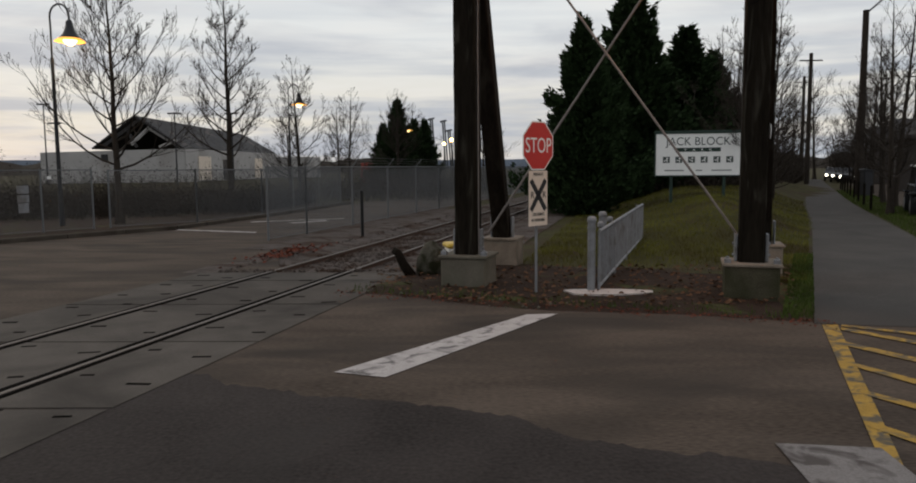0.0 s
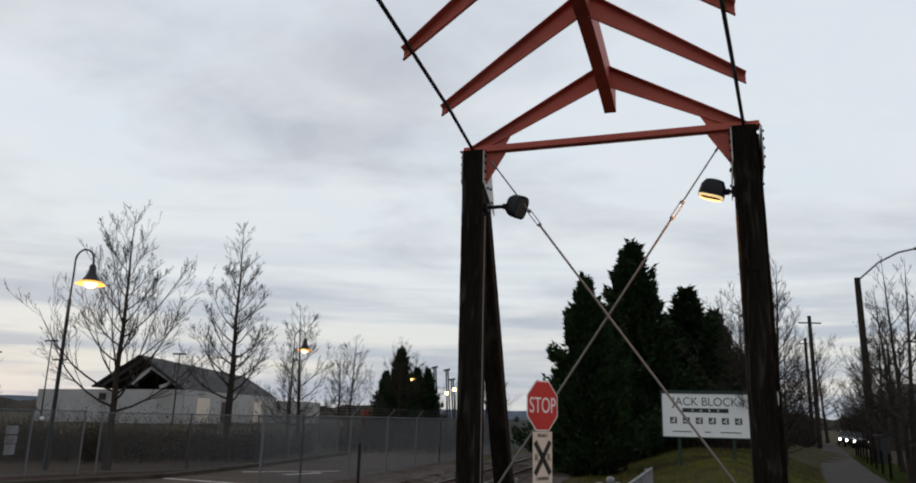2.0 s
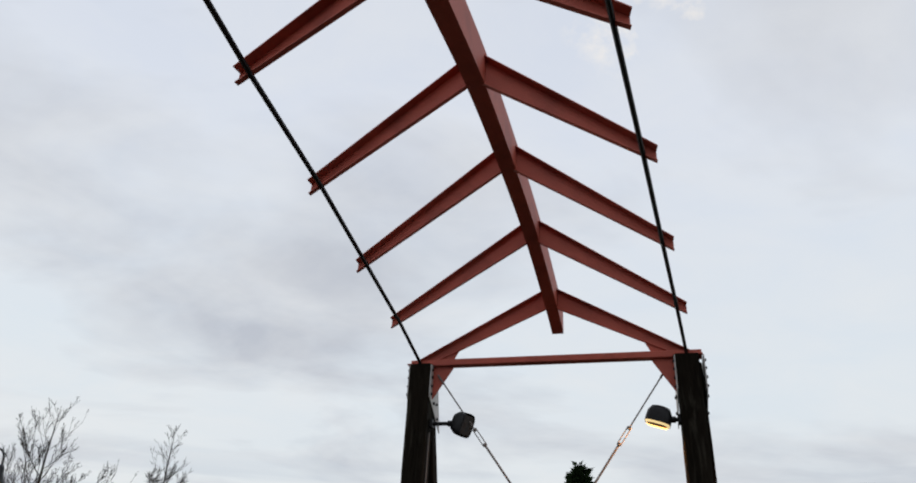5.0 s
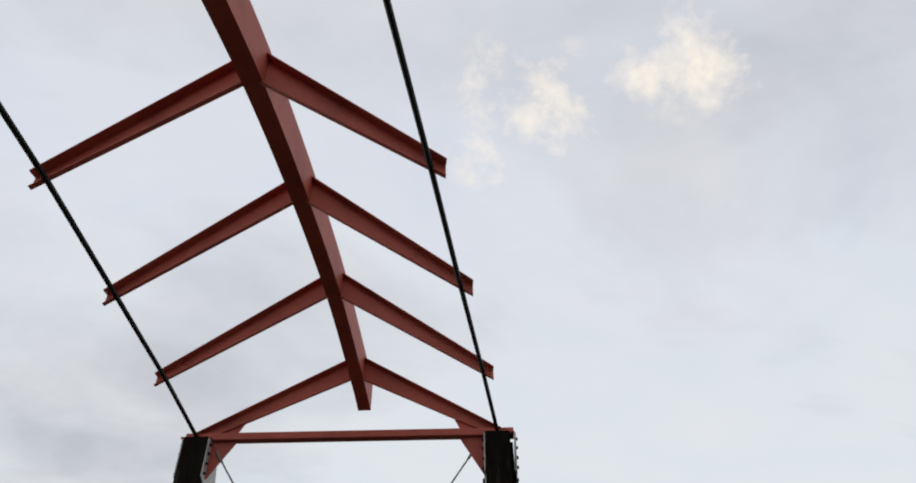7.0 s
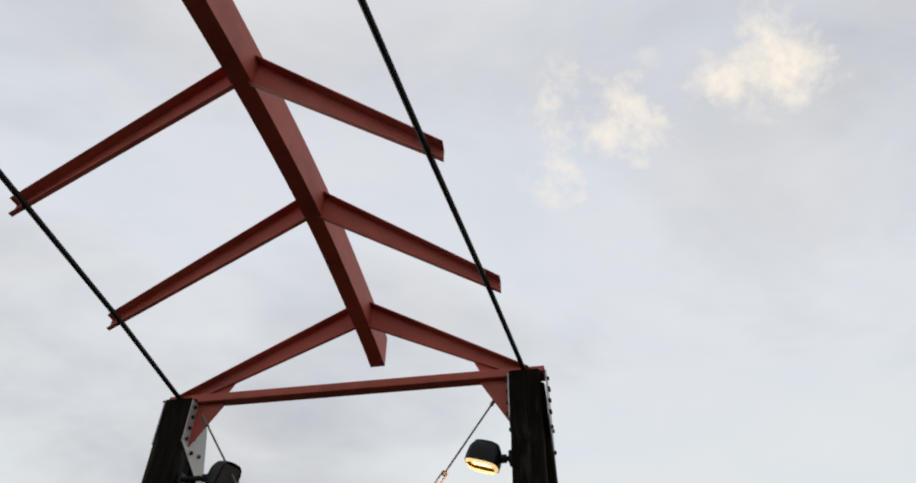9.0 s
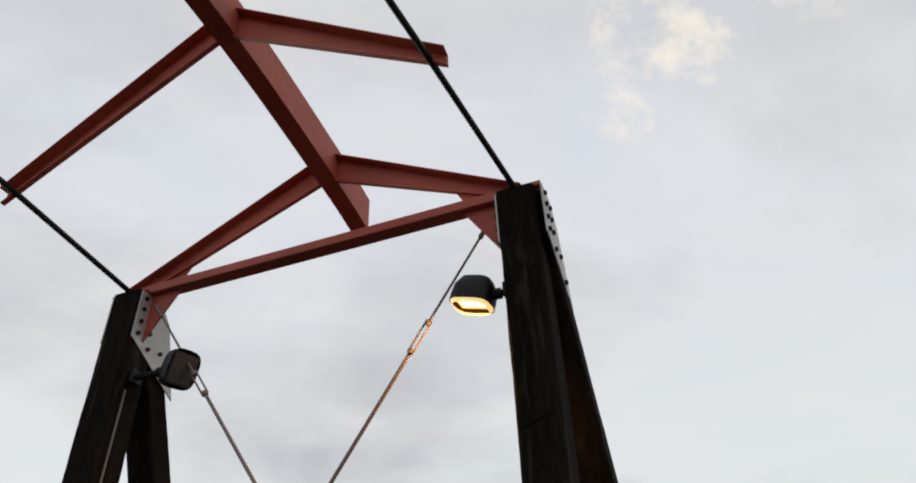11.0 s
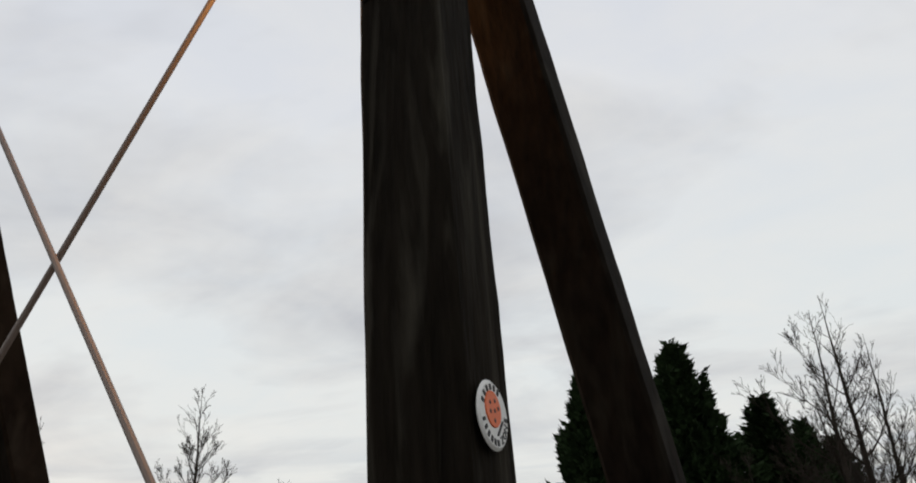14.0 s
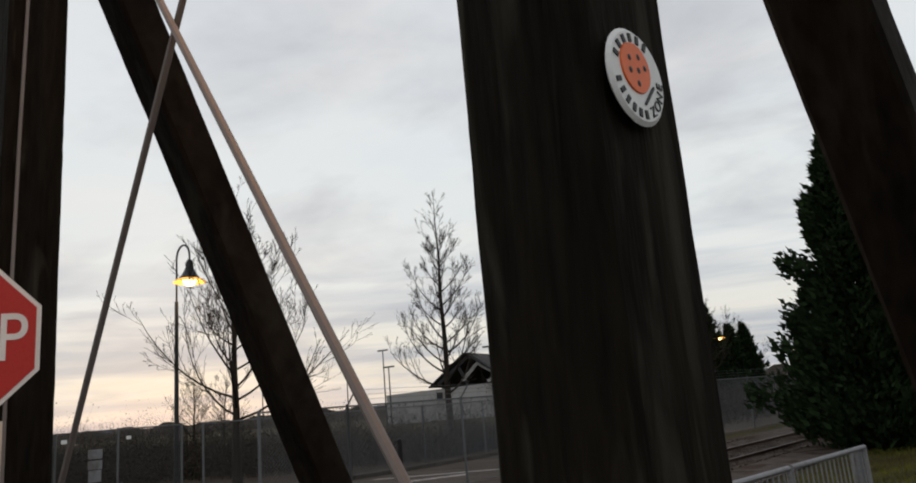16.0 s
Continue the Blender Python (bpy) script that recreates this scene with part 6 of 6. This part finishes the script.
# ---- odds and ends by the first post ----
def rock(name, x, y, r, squash, mat, label, category, seed):
    bm = bmesh.new()
    bmesh.ops.create_icosphere(bm, subdivisions=3, radius=r)
    for v in bm.verts:
        v.co *= 1 + 0.28 * noise.noise(v.co * (1.6 / r) + Vector((seed, 0, 0)))
        v.co.z *= squash
    ob = tagged(part(name, bm, mat, smooth=True), label, category)
    ob.location = W(x, y) + Vector((0, 0, r * squash * 0.55))


rock("boulder", -0.40, 11.5, 0.27, 1.35, mossy_stone, "grey mossy boulder beside the footing", "rock", 4.0)
bm = bmesh.new()
pipe(bm, [(0, 0, 0), (-0.14, 0.02, 0.20), (-0.25, 0.05, 0.42), (-0.33, 0.06, 0.47)], [0.10, 0.085, 0.075, 0.06], 8)
tagged(part("log", bm, timber, smooth=True), "dark broken branch leaning on the boulder", "log").location = W(-0.70, 11.3)
bm = bmesh.new()
box(bm, (0, 0, 0.21), (0.40, 0.40, 0.42), Matrix.Rotation(0.3, 3, "Z"), 0.04)
tub = tagged(part("plastic_tub", bm, sign_white), "white plastic tub with a yellow lid", "tub")
tub.location = W(-0.02, 12.3)
bm = bmesh.new()
box(bm, (0, 0, 0.44), (0.46, 0.46, 0.10), Matrix.Rotation(0.3, 3, "Z"), 0.03)
part("lid", bm, yellow_plastic, tub, "yellow lid")


def stones_at(name, label, count, place, lo, hi, mat):
    verts, faces = [], []
    for _ in range(count):
        x, y = place()
        r = random.uniform(lo, hi)
        o = W(x, y, mound(x, y)) + Vector((0, 0, (0.0 if x > rail_x(y, 1) + 0.9 else 0.10 * smoothstep(11.9, 12.4, y)) + 0.005 + r * 0.2))
        i = len(verts)
        m = Euler((random.uniform(0, 6), random.uniform(0, 6), random.uniform(0, 6))).to_matrix()
        for p in ((1, 0, 0), (-1, 0, 0), (0, 1, 0), (0, -1, 0), (0, 0, 1), (0, 0, -1)):
            verts.append(o + m @ (Vector(p) * r * random.uniform(0.6, 1.2)))
        for f in ((0, 2, 4), (2, 1, 4), (1, 3, 4), (3, 0, 4), (2, 0, 5), (1, 2, 5), (3, 1, 5), (0, 3, 5)):
            faces.append(tuple(i + k for k in f))
    me = bpy.data.meshes.new(name)
    me.from_pydata(verts, [], faces)
    tagged(link_mesh(name, me, mat), label, "gravel", kind="stuff")


def by_track():
    y = random.uniform(11.8, 34)
    return rail_x(y, 0) + random.uniform(-0.85, 2.1), y


stones_at("gravel", "loose grey-brown track gravel", 9000, by_track, 0.02, 0.05, ballast)


def in_bed():
    y = random.uniform(8.6, 12.2)
    return random.uniform(max(-1.2, 0.4 - (y - 8.6) * 1.2), 3.7 + (y - 8) * 0.4), y


stones_at("pebbles", "scattered pale pebbles on the soil", 260, in_bed, 0.015, 0.04, concrete)


def leaf_spot():
    x, y = in_bed()
    return x, y, 0.05


scatter("leaf_litter", "brown fallen leaves scattered over the soil", dead_leaf, 1500, leaf_spot, 0.07)
scatter("leaf_litter", "red-brown fallen leaves drifted by the fence", red_leaf, 520, lambda: (lambda y: (-3.45 + (y - 14) * 0.16 + random.gauss(0, 0.20), y, 0.02))(random.gauss(14.6, 0.7)), 0.08)


def edge_litter():
    x = random.uniform(-1.6, 3.9)
    return x, 9.75 - (x + 1.45) * 0.38 - abs(random.gauss(0, 0.22)) + 0.12, 0.012


scatter("leaf_litter", "small red-brown leaf crumbs along the asphalt edge", red_leaf, 900, edge_litter, 0.035)


def lawn_spot():
    while True:
        y = 10.5 + 28 * random.random() ** 1.5
        x = random.uniform(0.6, path_left(y) - 0.08)
        if x > 0.9 + (y - 12) * 0.225:
            keep = smoothstep(11.6, 15.0, y + 0.8 * noise.noise(Vector((x * 0.8, y * 0.8, 0)))) + (0.6 if path_left(y) - x < 0.7 else 0)
            if random.random() < keep:
                return x, y, mound(x, y) * U


scatter("lawn_grass", "short yellow-green winter lawn grass", grass_blade, 52000, lawn_spot, 0.065, category="grass", upright=True)


def verge_spot():
    y = 9 + 50 * random.random() ** 1.6
    return random.uniform(path_right(y) + 0.05, 12.3 + 0.47 * (y - 18)), y, 0.0


scatter("verge_grass", "short green grass on the street verge", grass_green, 16000, verge_spot, 0.09, category="grass", upright=True)


def edge_spot():
    t = random.random()
    if t < 0.82:
        y = random.uniform(7.9, 14)
        return path_left(y) - random.uniform(0, 0.35), y, 0.02
    x = random.uniform(-1.5, 3.6)
    return x, 9.75 - (x + 1.45) * 0.38 + abs(random.gauss(0.05, 0.30)), 0.02


scatter("grass_tufts", "green grass tufts along the edge of the asphalt", grass_green, 4500, edge_spot, 0.055, category="grass", upright=True)
